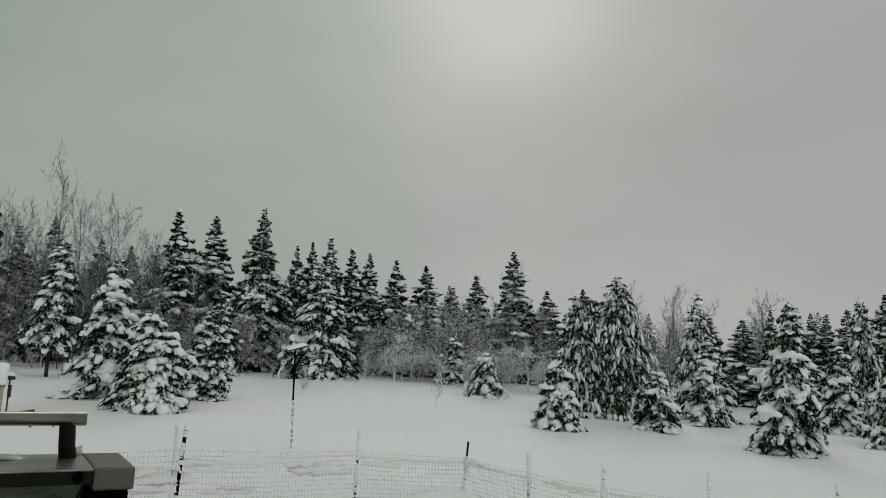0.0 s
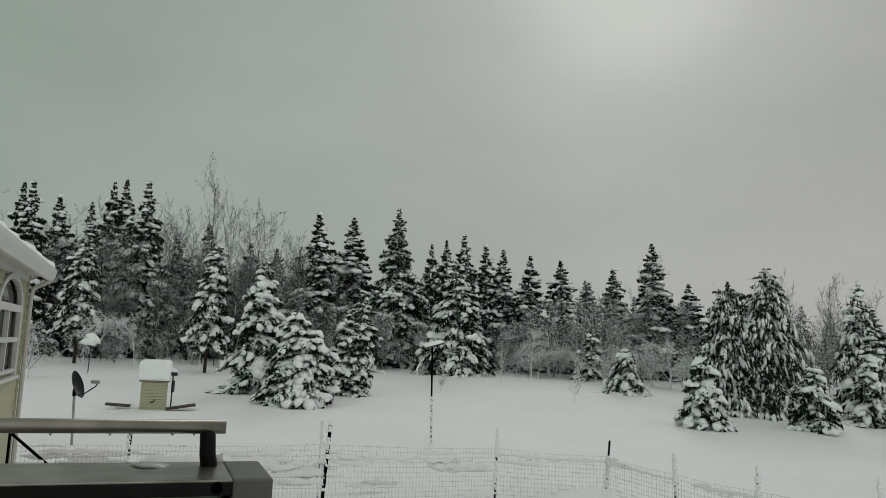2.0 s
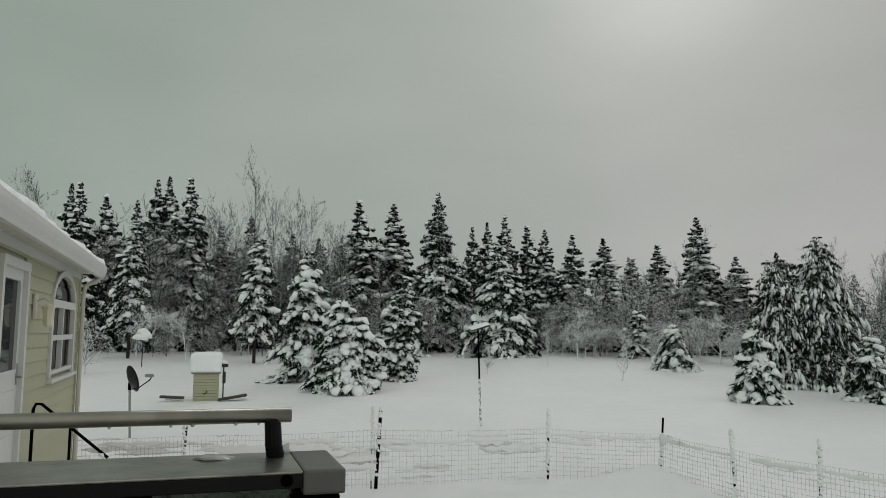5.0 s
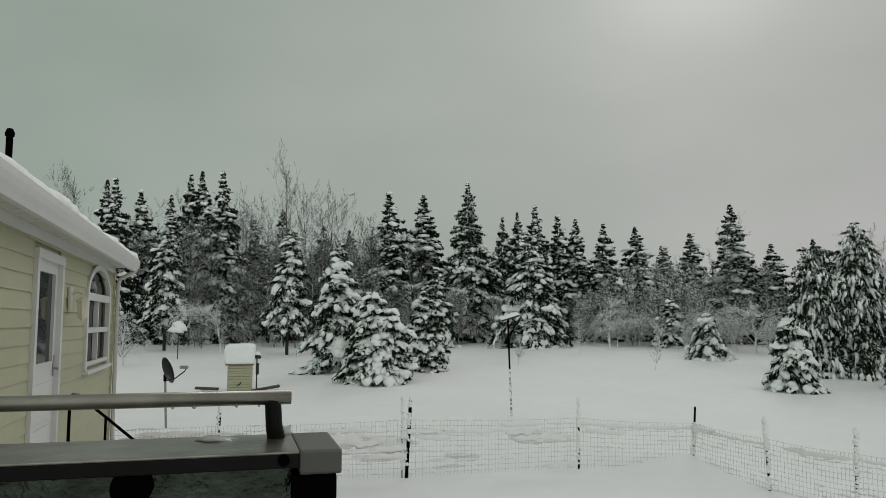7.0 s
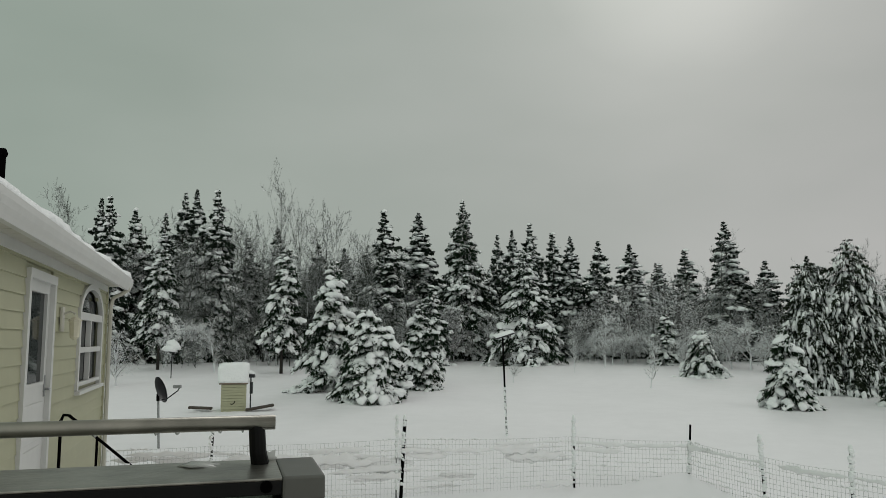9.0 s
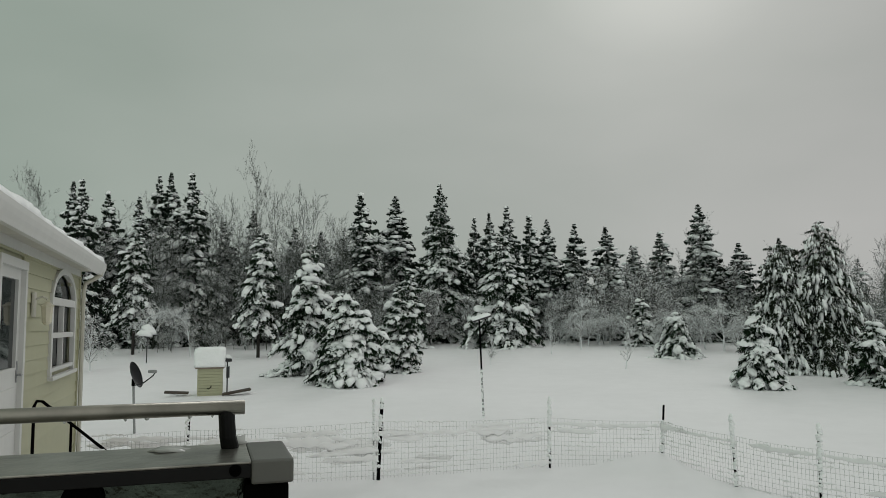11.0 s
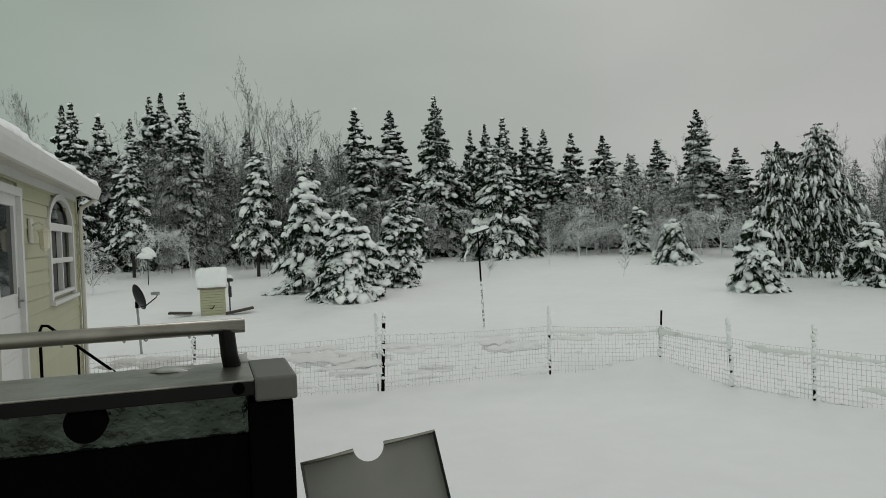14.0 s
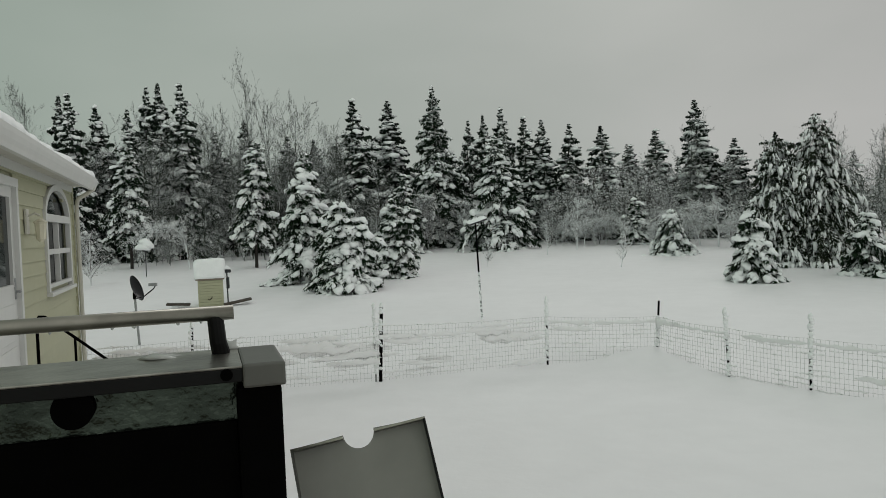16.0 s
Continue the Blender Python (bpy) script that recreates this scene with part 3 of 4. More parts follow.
# roof with a bank of snow
PITCH = math.tan(radians(19))
bm = bmesh.new()
prof = ((0.26, EAVE + 0.11), (-3.5, EAVE + 0.11 + 3.76 * PITCH), (-7.3, EAVE + 0.11), (-7.3, EAVE + 0.03), (-3.5, EAVE + 3.76 * PITCH), (0.26, EAVE + 0.03))
ends = [[bm.verts.new((s, y, zz)) for y, zz in prof] for s in (-0.20, LEN)]
for i in range(6):
    bm.faces.new((ends[0][i], ends[0][(i + 1) % 6], ends[1][(i + 1) % 6], ends[1][i]))
bm.faces.new(ends[0][::-1]), bm.faces.new(ends[1])
bmesh.ops.recalc_face_normals(bm, faces=bm.faces)
part("roof", bm, material("dark_shingles", (0.06, 0.06, 0.06), 0.9, vary=0.3, scale=10), house)
V, F = [], []
ss = np.linspace(-0.24, LEN, 130)
sec = [(0.25, 0.005), (0.345, 0.02), (0.36, 0.055), (0.34, 0.095), (0.26, 0.115), (0.05, 0.125), (-0.8, 0.12), (-2.2, 0.12), (-3.5, 0.11), (-3.6, 0.0)]
for i, s in enumerate(ss):
    for j, (y, hgt) in enumerate(sec):
        wob = 0.035 * noise.noise((s * 1.7, y * 2, 4.0)) + 0.018 * noise.noise((s * 6, y * 4, 1.0))
        edge = 0.6 if i in (0, len(ss) - 1) else 1.0
        V.append((s, y + (wob * 0.8 if 0 < j < 5 else 0), EAVE + 0.115 + (0.26 - y) * PITCH + hgt * edge + (wob if 1 < j < 9 else 0)))
w = len(sec)
F = [(i * w + j, i * w + j + 1, (i + 1) * w + j + 1, (i + 1) * w + j) for i in range(len(ss) - 1) for j in range(w - 1)]
arrays("roof_snow", V, F, BOUGH_SNOW, house, "thick bank of white snow on the roof", True)
bm = bmesh.new()
bm.faces.new([bm.verts.new((0.04, y, zz)) for y, zz in ((0, EAVE), (-3.5, EAVE + 3.7 * PITCH), (-7.0, EAVE))])
part("gable", bm, SIDING, house)
pipe = part("vent_pipe", tube([(5.62, -0.22, EAVE + 0.30), (5.62, -0.22, EAVE + 0.84)], 0.030, 14), BLACK_MATT, house, "black vent pipe with a cap")
part("vent_cap", tube([(5.62, -0.22, EAVE + 0.82), (5.62, -0.22, EAVE + 0.85), (5.62, -0.22, EAVE + 0.89)], [0.040, 0.043, 0.025], 14), BLACK_MATT, pipe)

# arched window
win = new("window")
win.parent = house
wc, wh = (WIN[0] + WIN[1]) / 2, (WIN[1] - WIN[0]) / 2


def arch_ring(r_out, r_in, y0, y1, n=20):
    """The frame's half round: outer and inner half widths, from depth y0 to y1."""
    bm = bmesh.new()
    rings = []
    for i in range(n + 1):
        a = math.pi * i / n
        rings.append([bm.verts.new((wc + r * math.cos(a), y, WIN[3] + (ARCH - (wh - r) * 0.8) * math.sin(a))) for r, y in ((r_out, y0), (r_out, y1), (r_in, y1), (r_in, y0))])
    for a, b in zip(rings, rings[1:]):
        for i in range(4):
            bm.faces.new((a[i], a[(i + 1) % 4], b[(i + 1) % 4], b[i]))
    bmesh.ops.recalc_face_normals(bm, faces=bm.faces)
    return bm


part("arched_casing", arch_ring(wh + 0.08, wh - 0.02, -0.02, 0.045), WHITE, win)
T = 0.10
part("window_frame", boxes(((wc - wh - 0.08, -0.02, WIN[2] - 0.05), (wc - wh + 0.03, 0.045, WIN[3])), ((wc + wh - 0.03, -0.02, WIN[2] - 0.05), (wc + wh + 0.08, 0.045, WIN[3])),
     ((wc - wh + 0.03, -0.02, WIN[3] - 0.07), (wc + wh - 0.03, 0.040, WIN[3] + 0.03)), ((wc - wh + 0.03, -0.02, WIN[2]), (wc + wh - 0.03, 0.035, WIN[2] + 0.05))), WHITE, win)
part("meeting_rail", boxes(((wc - wh + 0.03, -0.04, 2.60), (wc + wh - 0.03, 0.030, 2.67))), WHITE, win)
part("mullion", boxes(((wc - 0.030, -0.04, WIN[2] + 0.05), (wc + 0.030, 0.026, 2.60)), ((wc - 0.030, -0.04, 2.67), (wc + 0.030, 0.026, WIN[3] - 0.07))), WHITE, win)
part("window_sill", boxes(((wc - wh - 0.12, 0.0, WIN[2] - 0.10), (wc + wh + 0.12, 0.085, WIN[2] - 0.052), 0.006)), WHITE, win)
for a, b in ((wc - wh + 0.03, wc - 0.030), (wc + 0.030, wc + wh - 0.03)):
    for c, d in ((WIN[2] + 0.05, 2.60), (2.67, WIN[3] - 0.07)):
        part("pane", boxes(((a, -0.06, c), (b, -0.045, d))), GLASS, win)
bm = bmesh.new()
bm.faces.new([bm.verts.new((wc + (wh - 0.02) * math.cos(math.pi * i / 20), -0.045, WIN[3] + 0.03 + (ARCH - 0.05) * math.sin(math.pi * i / 20))) for i in range(21)])
part("pane", bm, GLASS, win)
# added dark sheet behind the panes, standing in for the shade of the room
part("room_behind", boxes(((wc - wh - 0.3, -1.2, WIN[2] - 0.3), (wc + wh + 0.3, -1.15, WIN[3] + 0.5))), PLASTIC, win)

# door with a tall glass light
door = new("door")
door.parent = house
d0, d1, dz, dt = DOOR
part("door_casing", boxes(((d0 - 0.09, -0.02, dz), (d0, 0.05, dt)), ((d1, -0.02, dz), (d1 + 0.09, 0.05, dt)), ((d0 - 0.09, -0.02, dt), (d1 + 0.09, 0.055, dt + 0.09))), WHITE, door)
g0, g1, gz, gt = d0 + 0.17, d1 - 0.15, dz + 1.14, dt - 0.11
leaf = part("door_leaf", boxes(((d0, -0.05, dz), (g0, 0.0, dt)), ((g1, -0.05, dz), (d1, 0.0, dt)), ((g0, -0.05, dz), (g1, 0.0, gz)), ((g0, -0.05, gt), (g1, 0.0, dt)),
            ((d0 + 0.14, 0, dz + 0.15), (d1 - 0.14, 0.010, dz + 0.50), 0.006), ((d0 + 0.14, 0, dz + 0.56), (d1 - 0.14, 0.010, dz + 0.94), 0.006)), WHITE, door)
part("glass_light", boxes(((g0, -0.035, gz), (g1, -0.02, gt))), GLASS, door)
part("glazing_bead", boxes(((g0 - 0.03, 0, gz - 0.03), (g0, 0.012, gt + 0.03)), ((g1, 0, gz - 0.03), (g1 + 0.03, 0.012, gt + 0.03)), ((g0, 0, gz - 0.03), (g1, 0.012, gz)), ((g0, 0, gt), (g1, 0.012, gt + 0.03))), WHITE, door)
handle = part("door_handle", tube([(d0 + 0.07, 0.0, dz + 1.06), (d0 + 0.07, 0.055, dz + 1.06), (d0 + 0.17, 0.06, dz + 1.06)], 0.012, 8), GALV, leaf, "metal lever handle")
part("lock_plate", boxes(((d0 + 0.045, 0.0, dz + 0.98), (d0 + 0.095, 0.012, dz + 1.20), 0.004)), GALV, handle)

# porch lamp on the wall between door and window
lamp = empty("porch_lamp", pose(HX, HY, 0, 0, 0, WALL_YAW), "small white wall lantern fixed beside the door", "lamp")
part("back_plate", boxes(((3.72, 0.02, 2.86), (3.86, 0.05, 3.14), 0.008)), SOFFIT, lamp)
part("arm", tube([(3.79, 0.05, 3.06), (3.79, 0.12, 3.09), (3.79, 0.17, 3.06)], 0.013, 8), SOFFIT, lamp)
part("lantern", tube([(3.79, 0.17, 3.03), (3.79, 0.17, 2.99), (3.79, 0.17, 2.97), (3.79, 0.17, 2.80), (3.79, 0.17, 2.77)], [0.02, 0.075, 0.062, 0.05, 0.02], 8), material("lantern_glass", (0.6, 0.57, 0.45), 0.2), lamp)

# steps up to the door, with black rails
steps = empty("porch_steps", pose(HX, HY, 0, 0, 0, WALL_YAW), "snowy wooden porch steps below the house door", "steps")
for i in range(6):
    top = DOOR[2] - 0.06 - 0.18 * i
    part("step", boxes(((4.0, 0.03 + 0.26 * i, 0.0), (5.75, 0.03 + 0.26 * (i + 1), top))), WOOD, steps)
    part("step_snow", boxes(((3.99, 0.035 + 0.26 * i, top), (5.76, 0.02 + 0.26 * (i + 1), top + 0.06), 0.02)), SNOW, steps, "snow on the tread")
for xx in (4.1,):
    part("handrail", tube([(xx, 0.13, 1.00), (xx, 0.13, 1.90), (xx, 0.155, 1.955), (xx, 0.21, 1.95), (xx, 0.50, 1.70), (xx, 0.98, 1.28)], 0.017, 8), BLACK_MATT, steps, "black iron pipe handrail")
    part("rail_post", tube([(xx, 0.50, 0.7), (xx, 0.50, 1.69)], 0.014, 8), BLACK_MATT, steps)
    v, f = lumps(np.random.default_rng(3), np.array([[xx, 0.82, 1.39], [xx, 0.90, 1.33], [xx, 0.97, 1.28]]), np.tile([[0, 1.0, -0.75]], (3, 1)), np.full((3, 3), 0.035), 0.15, True)
    tagged(arrays("rail_snow", v, f, BOUGH_SNOW, steps, "", True), kind="stuff")

# ---- the grill on the deck ----
deck = tagged(new("deck"), "weathered wooden deck along the house wall, under the barbecue", "deck", kind="structure")
deck.matrix_world = pose(HX, HY, 0, 0, 0, WALL_YAW)
for s in (11.1, 13.0, 14.8):
    part("beam", boxes(((s, 0.06, 1.08), (s + 0.05, 3.2, 1.262))), WOOD, deck)
    for y in (0.4, 3.0):
        part("deck_post", boxes(((s - 0.02, y, -0.4), (s + 0.07, y + 0.09, 1.08))), WOOD, deck)
for i in range(21):
    part("deck_board", boxes(((11.0, 0.06 + 0.15 * i, 1.262), (15.0, 0.20 + 0.15 * i, 1.30), 0.004)), WOOD, deck)
GRIP = Vector((-0.249, 1.275, 0))
grill = empty("barbecue_grill", Matrix.Translation(GRIP) @ pose(0, 0, 0, 0, 0, 15) @ Matrix.Translation(-GRIP), "black and stainless steel gas barbecue with wet bare metal", "barbecue")
GZ = 2.560
XR, XL = -0.182, -1.15
YN, YF = 1.145, 1.335
part("lid_rail", boxes(((XL, YN, GZ - 0.004), (XR - 0.062, YF, GZ), 0.0015)), RAIL, grill, "wet stainless steel lid edge")
part("rail_front", boxes(((XL, YN, GZ - 0.024), (XR - 0.062, YN + 0.02, GZ - 0.004), 0.0015)), BLACK, grill)
v, f = lumps(np.random.default_rng(8), np.array([[-0.36, 1.285, GZ + 0.001], [-0.255, 1.33, GZ + 0.002]]), np.array([[1.0, 0.1, 0]] * 2), np.array([[0.032, 0.018, 0.007], [0.014, 0.013, 0.012]]), 0.2, True)
tagged(arrays("ice_lump", v, f, material("wet_ice", (0.42, 0.43, 0.41), 0.25, vary=0.2, scale=60), grill, "melting lumps of ice", True), kind="stuff")
part("corner_cap", boxes(((XR - 0.062, YN - 0.004, GZ - 0.034), (XR, YF - 0.01, GZ + 0.002), 0.004)), CASTING, grill)
part("corner_cap", boxes(((XL - 0.062, YN - 0.004, GZ - 0.034), (XL, YF - 0.01, GZ + 0.002), 0.004)), CASTING, grill)
part("rivet", tube([(XR - 0.085, YN - 0.002, GZ - 0.012), (XR - 0.085, YN + 0.01, GZ - 0.012)], 0.009, 12), BLACK_MATT, grill)
bar = part("handle_bar", tube([(XL - 0.05, 1.275, 2.627), (-0.249, 1.275, 2.627)], 0.0118, 20), STEEL, grill, "brushed steel handle tube", True)
for xx in (-0.277, -1.08):
    part("handle_post", tube([(xx + 0.006, 1.288, GZ), (xx + 0.002, 1.280, 2.58), (xx - 0.001, 1.276, 2.622)], [0.0145, 0.0135, 0.013], 14), BLACK, bar, "black handle post")
for xx, rr in ((-0.40, 0.0045), (-0.432, 0.003), (-0.335, 0.0035), (-0.52, 0.003), (-0.30, 0.0025)):
    part("water_drop", tube([(xx, 1.274, 2.6180), (xx, 1.274, 2.6150), (xx, 1.274, 2.6130), (xx, 1.274, 2.6118)], [rr, rr * 0.85, rr * 0.6, rr * 0.15], 8), WATER, bar, "hanging drop of meltwater", True)
part("lid_panel", boxes(((XL, YN + 0.03, GZ - 0.085), (XR - 0.07, YN + 0.045, GZ - 0.022))), PANEL, grill, "polished lid panel mirroring the yard")
part("thermometer", tube([(-0.475, YN + 0.005, GZ - 0.042), (-0.475, YN + 0.028, GZ - 0.042)], 0.028, 24), BLACK_MATT, grill)
part("end_cap", boxes(((XR - 0.072, YN + 0.004, GZ - 0.60), (XR - 0.006, YF - 0.02, GZ - 0.034), 0.006)), BLACK_MATT, grill)
part("lid_front", boxes(((XL, YN + 0.020, GZ - 0.60), (XR - 0.073, YF - 0.03, GZ - 0.085))), BLACK_MATT, grill)
part("cart", boxes(((XL + 0.05, YN + 0.05, 1.30), (XR - 0.10, YF + 0.2, GZ - 0.60))), BLACK_MATT, grill)

# shelf with a notch, tipped beside the grill
bm = bmesh.new()
SW, SL, ST, NR = 0.235, 0.50, 0.016, 0.027
out = [(0, 0), (0, -SL), (SW, -SL), (SW, 0)]
notch = [(0.1175 + NR * math.cos(a), NR * 0.15 - NR * 1.0 * math.sin(a) * 1.05) for a in (math.pi * i / 14 for i in range(15))]
ring = out + notch
top = [bm.verts.new((x, y, 0)) for x, y in ring]
low = [bm.verts.new((x, y, -0.003)) for x, y in ring]
bm.faces.new(top), bm.faces.new(low[::-1])
for i in range(len(ring)):
    bm.faces.new((top[i], low[i], low[(i + 1) % len(ring)], top[(i + 1) % len(ring)]))
bmesh.ops.recalc_face_normals(bm, faces=bm.faces)
shelf = part("side_shelf", bm, TRAY, grill, "grey folded side shelf with a half-round notch")
shelf.matrix_local = grill.matrix_world.inverted() @ Matrix.Translation((-0.176, 1.335, 2.378)) @ pose(0, 0, 0, 68, 0, 0) @ pose(0, 0, 0, 0, 0, 11)
part("rim", boxes(((0, -0.004, 0), (0.1175 - NR, 0.0, ST))), STEEL, shelf)
part("rim", boxes(((0.1175 + NR, -0.004, 0), (SW, 0.0, ST))), STEEL, shelf)
part("rim", boxes(((SW - 0.004, -SL, 0), (SW, -0.004, ST + 0.008))), BLACK, shelf)
part("rim", boxes(((0, -SL, 0), (0.003, -0.004, ST))), CASTING, shelf)

# ---- wire fence ----
fence = empty("wire_fence", pose(0, 0, 0), "welded wire fence on thin posts, crusted with snow", "fence")
POSTS = [(-6.4, 13.0), (-3.9, 13.5), (-0.65, 13.95), (2.57, 14.85), (4.64, 14.57), (5.3, 12.75), (5.97, 11.35), (7.0, 10.0), (8.4, 9.0), (10.0, 8.2)]
WIRE_TOP = [0.95, 0.95, 1.0, 0.92, 0.86, 0.84, 0.84, 0.86, 0.88, 0.9]
frng = np.random.default_rng(5)
for k, (x, y) in enumerate(POSTS):
    lx, ly = frng.normal(0.02, 0.02, 2)
    top = (1.25, 1.2, 1.34, 1.22, 1.16, 1.12, 1.14)[k] if k < 7 else 1.2
    at = lambda q: (x + lx * q, y + ly * q, q)
    p = part("post", tube([at(-0.2), at(top)], 0.020 if k != 2 else 0.032, 7), BLACK_MATT, fence)
    m = 26 if k == 2 else (22 if k == 1 else 70)
    q = np.sort(frng.uniform(0.05, top, m)) if k != 4 else np.sort(frng.uniform(0.3, top - 0.3, m))
    q = np.where((frng.random(m) < 0.45) & (k != 4), top * (0.62 + 0.38 * frng.random(m)), q)
    c = np.array([at(v) for v in q]) + np.stack([frng.normal(-0.005, 0.012, m), -0.026 + 0 * q, 0 * q], 1)
    v, f = lumps(frng, c, np.tile([[1.0, 0.2, 0]], (m, 1)), np.stack([frng.uniform(0.028, 0.046, m), frng.uniform(0.02, 0.035, m), frng.uniform(0.02, 0.05, m)], 1), 0.2, False)
    tagged(arrays("post_snow", v, f, BOUGH_SNOW, p, "snow frozen to the post", True), kind="stuff")
    if k == 2:
        pole = part("snowy_pole", tube([(x - 0.085, y, -0.2), (x - 0.075, y, top + 0.05)], 0.016, 7), GALV, p)
        m = 60
        q = np.sort(frng.uniform(0.1, top + 0.06, m))
        v, f = lumps(frng, np.stack([x - 0.08 + frng.normal(0, 0.008, m), y - 0.015 + 0 * q, q], 1), np.tile([[1.0, 0.2, 0]], (m, 1)), np.stack([frng.uniform(0.022, 0.040, m), 0 * q + 0.025, frng.uniform(0.02, 0.05, m)], 1), 0.2, False)
        tagged(arrays("pole_snow", v, f, BOUGH_SNOW, p, "", True), kind="stuff")
    if k != 4:
        v, f = lumps(frng, np.array([at(top + 0.01)]), np.array([[1.0, 0, 0]]), np.array([[0.035, 0.035, 0.09]]), 0.12, True)
        arrays("snow_cap", v, f, BOUGH_SNOW, p, "", True)
for k, ((x0, y0), (x1, y1)) in enumerate(zip(POSTS, POSTS[1:])):
    ln = math.hypot(x1 - x0, y1 - y0)
    a, b = np.array([x0, y0, 0]), np.array([x1, y1, 0])
    n = int(ln / 0.065)
    s = (np.arange(n) + 0.5) / n
    TOPW = 1.0
    sag = lambda t: (WIRE_TOP[k] + (WIRE_TOP[k + 1] - WIRE_TOP[k]) * t) * (1 - 0.03 * np.sin(np.pi * t))
    p0 = a + (b - a) * s[:, None]
    p1 = p0 + np.array([0, 0, 1.0]) * (TOPW * sag(s))[:, None]
    P0, P1 = [p0], [p1]
    seg = np.linspace(0, 1, 9)
    for zz in np.linspace(0.06, 1.0, 11):
        q = a + (b - a) * seg[:, None] + np.array([0, 0, 1.0]) * (zz * TOPW * sag(seg))[:, None]
        P0.append(q[:-1]), P1.append(q[1:])
    P0, P1 = np.concatenate(P0), np.concatenate(P1)
    v, f = rods(P0, P1, np.full(len(P0), 0.002), np.full(len(P0), 0.002))
    mesh = tagged(arrays("wire_mesh", v, f, WIRE, fence), kind="stuff")
    C, S = [], []
    for zz in np.linspace(0.06, 1.0, 11):
        t = 0.0
        while t < 1:
            run = frng.uniform(0.02, 0.16)
            if frng.random() < 0.26:
                for tt in np.arange(t, min(t + run, 1), 0.05 / ln):
                    C.append((*(a + (b - a) * tt)[:2], zz * TOPW * sag(tt) + frng.normal(0, 0.006)))
                    S.append((0.045, 0.010, frng.uniform(0.008, 0.024)))
            t += run
    # sheets of wet snow stuck across several cells of the mesh
    SV, SF = [], []
    out_ = np.array([(b - a)[1], -(b - a)[0], 0]) / ln
    for _ in range(int(ln * (9 if k < 2 else 6 if k == 2 else 2.6))):
        mid, level = frng.uniform(0, 1), (frng.uniform(0.08, 0.93) if k < 3 else frng.choice([0.90, 0.90, frng.uniform(0.12, 0.8)]))
        half, tall = frng.uniform(0.15, 0.75), frng.uniform(0.03, 0.07) * (1.7 if frng.random() < 0.3 and k < 3 else 1.0)
        m = max(4, int(half / 0.03))
        first, seed_, off_ = len(SV), frng.uniform(0, 99), out_ * frng.uniform(-0.03, 0.03)
        for i in range(m + 1):
            u = 2 * i / m - 1
            tt = min(max(mid + u * half / ln, 0.0), 1.0)
            fat = tall * max(0.12, 1 - u ** 4)
            up = fat * (0.75 + 0.9 * noise.noise((i * 0.45, seed_, 0)))
            dn = fat * (0.75 + 0.9 * noise.noise((i * 0.45, seed_, 7)))
            p = a + (b - a) * tt + off_ + np.array([0, 0, level * sag(tt)])
            SV += [p + np.array([0, 0, up]), p + out_ * 0.008 + np.array([0, 0, up * 0.8]), p + out_ * 0.008 - np.array([0, 0, dn * 0.8]), p - np.array([0, 0, dn]), p - out_ * 0.008 - np.array([0, 0, dn * 0.8]), p - out_ * 0.008 + np.array([0, 0, up * 0.8])]
            if i:
                j = first + 6 * i
                SF += [(j + q, j + (q + 1) % 6, j - 6 + (q + 1) % 6, j - 6 + q) for q in range(6)]
    arrays("snow_sheet", SV, SF, CRUST, fence, "sheets of wet snow stuck in the mesh", True)["kind"] = "stuff"
    C, S = np.array(C), np.array(S)
    v, f = lumps(frng, C, np.tile((b - a)[None] / ln, (len(C), 1)) + frng.normal(0, 0.02, (len(C), 3)), S, 0.15, False)
    tagged(arrays("clinging_snow", v, f, CRUST, fence, "ragged snow clinging in the mesh", True), kind="stuff")

# ---- things on the lawn ----
# solar lamp on a tall pole
LX, LY = 1.90, 21.5
lz = rise(LX, LY)
solar = empty("solar_lamp", pose(LX, LY, lz), "solar street lamp with snow on its panel, on a thin pole", "lamp")
part("pole", tube([(0, 0, -0.2), (-0.05, 0, 1.35)], 0.028, 10), GALV, solar, "pole plastered with snow")
part("upper_pole", tube([(-0.05, 0, 1.35), (-0.09, 0, 2.72)], 0.026, 10), BLACK_MATT, solar)
part("panel", boxes(((-0.25, -0.19, -0.02), (0.28, 0.19, 0.02), 0.008)), PLASTIC, solar).matrix_local = pose(-0.07, 0, 2.78, 9, -17, 8)
slab = boxes(((-0.26, -0.20, 0.021), (0.29, 0.20, 0.055), 0.015))
part("panel_snow", slab, BOUGH_SNOW, solar, "sheet of snow on the panel", True).matrix_local = pose(-0.07, 0, 2.78, 9, -17, 8)
m = 40
q = np.sort(frng.uniform(0.0, 1.35, m))
v, f = lumps(frng, np.stack([-0.05 * q / 1.35 + frng.normal(-0.008, 0.01, m), -0.03 + 0 * q, q], 1), np.tile([[1.0, 0, 0]], (m, 1)), np.stack([frng.uniform(0.02, 0.036, m), 0 * q + 0.02, frng.uniform(0.02, 0.05, m)], 1), 0.2, False)
tagged(arrays("pole_snow", v, f, BOUGH_SNOW, solar, "", True), kind="stuff")

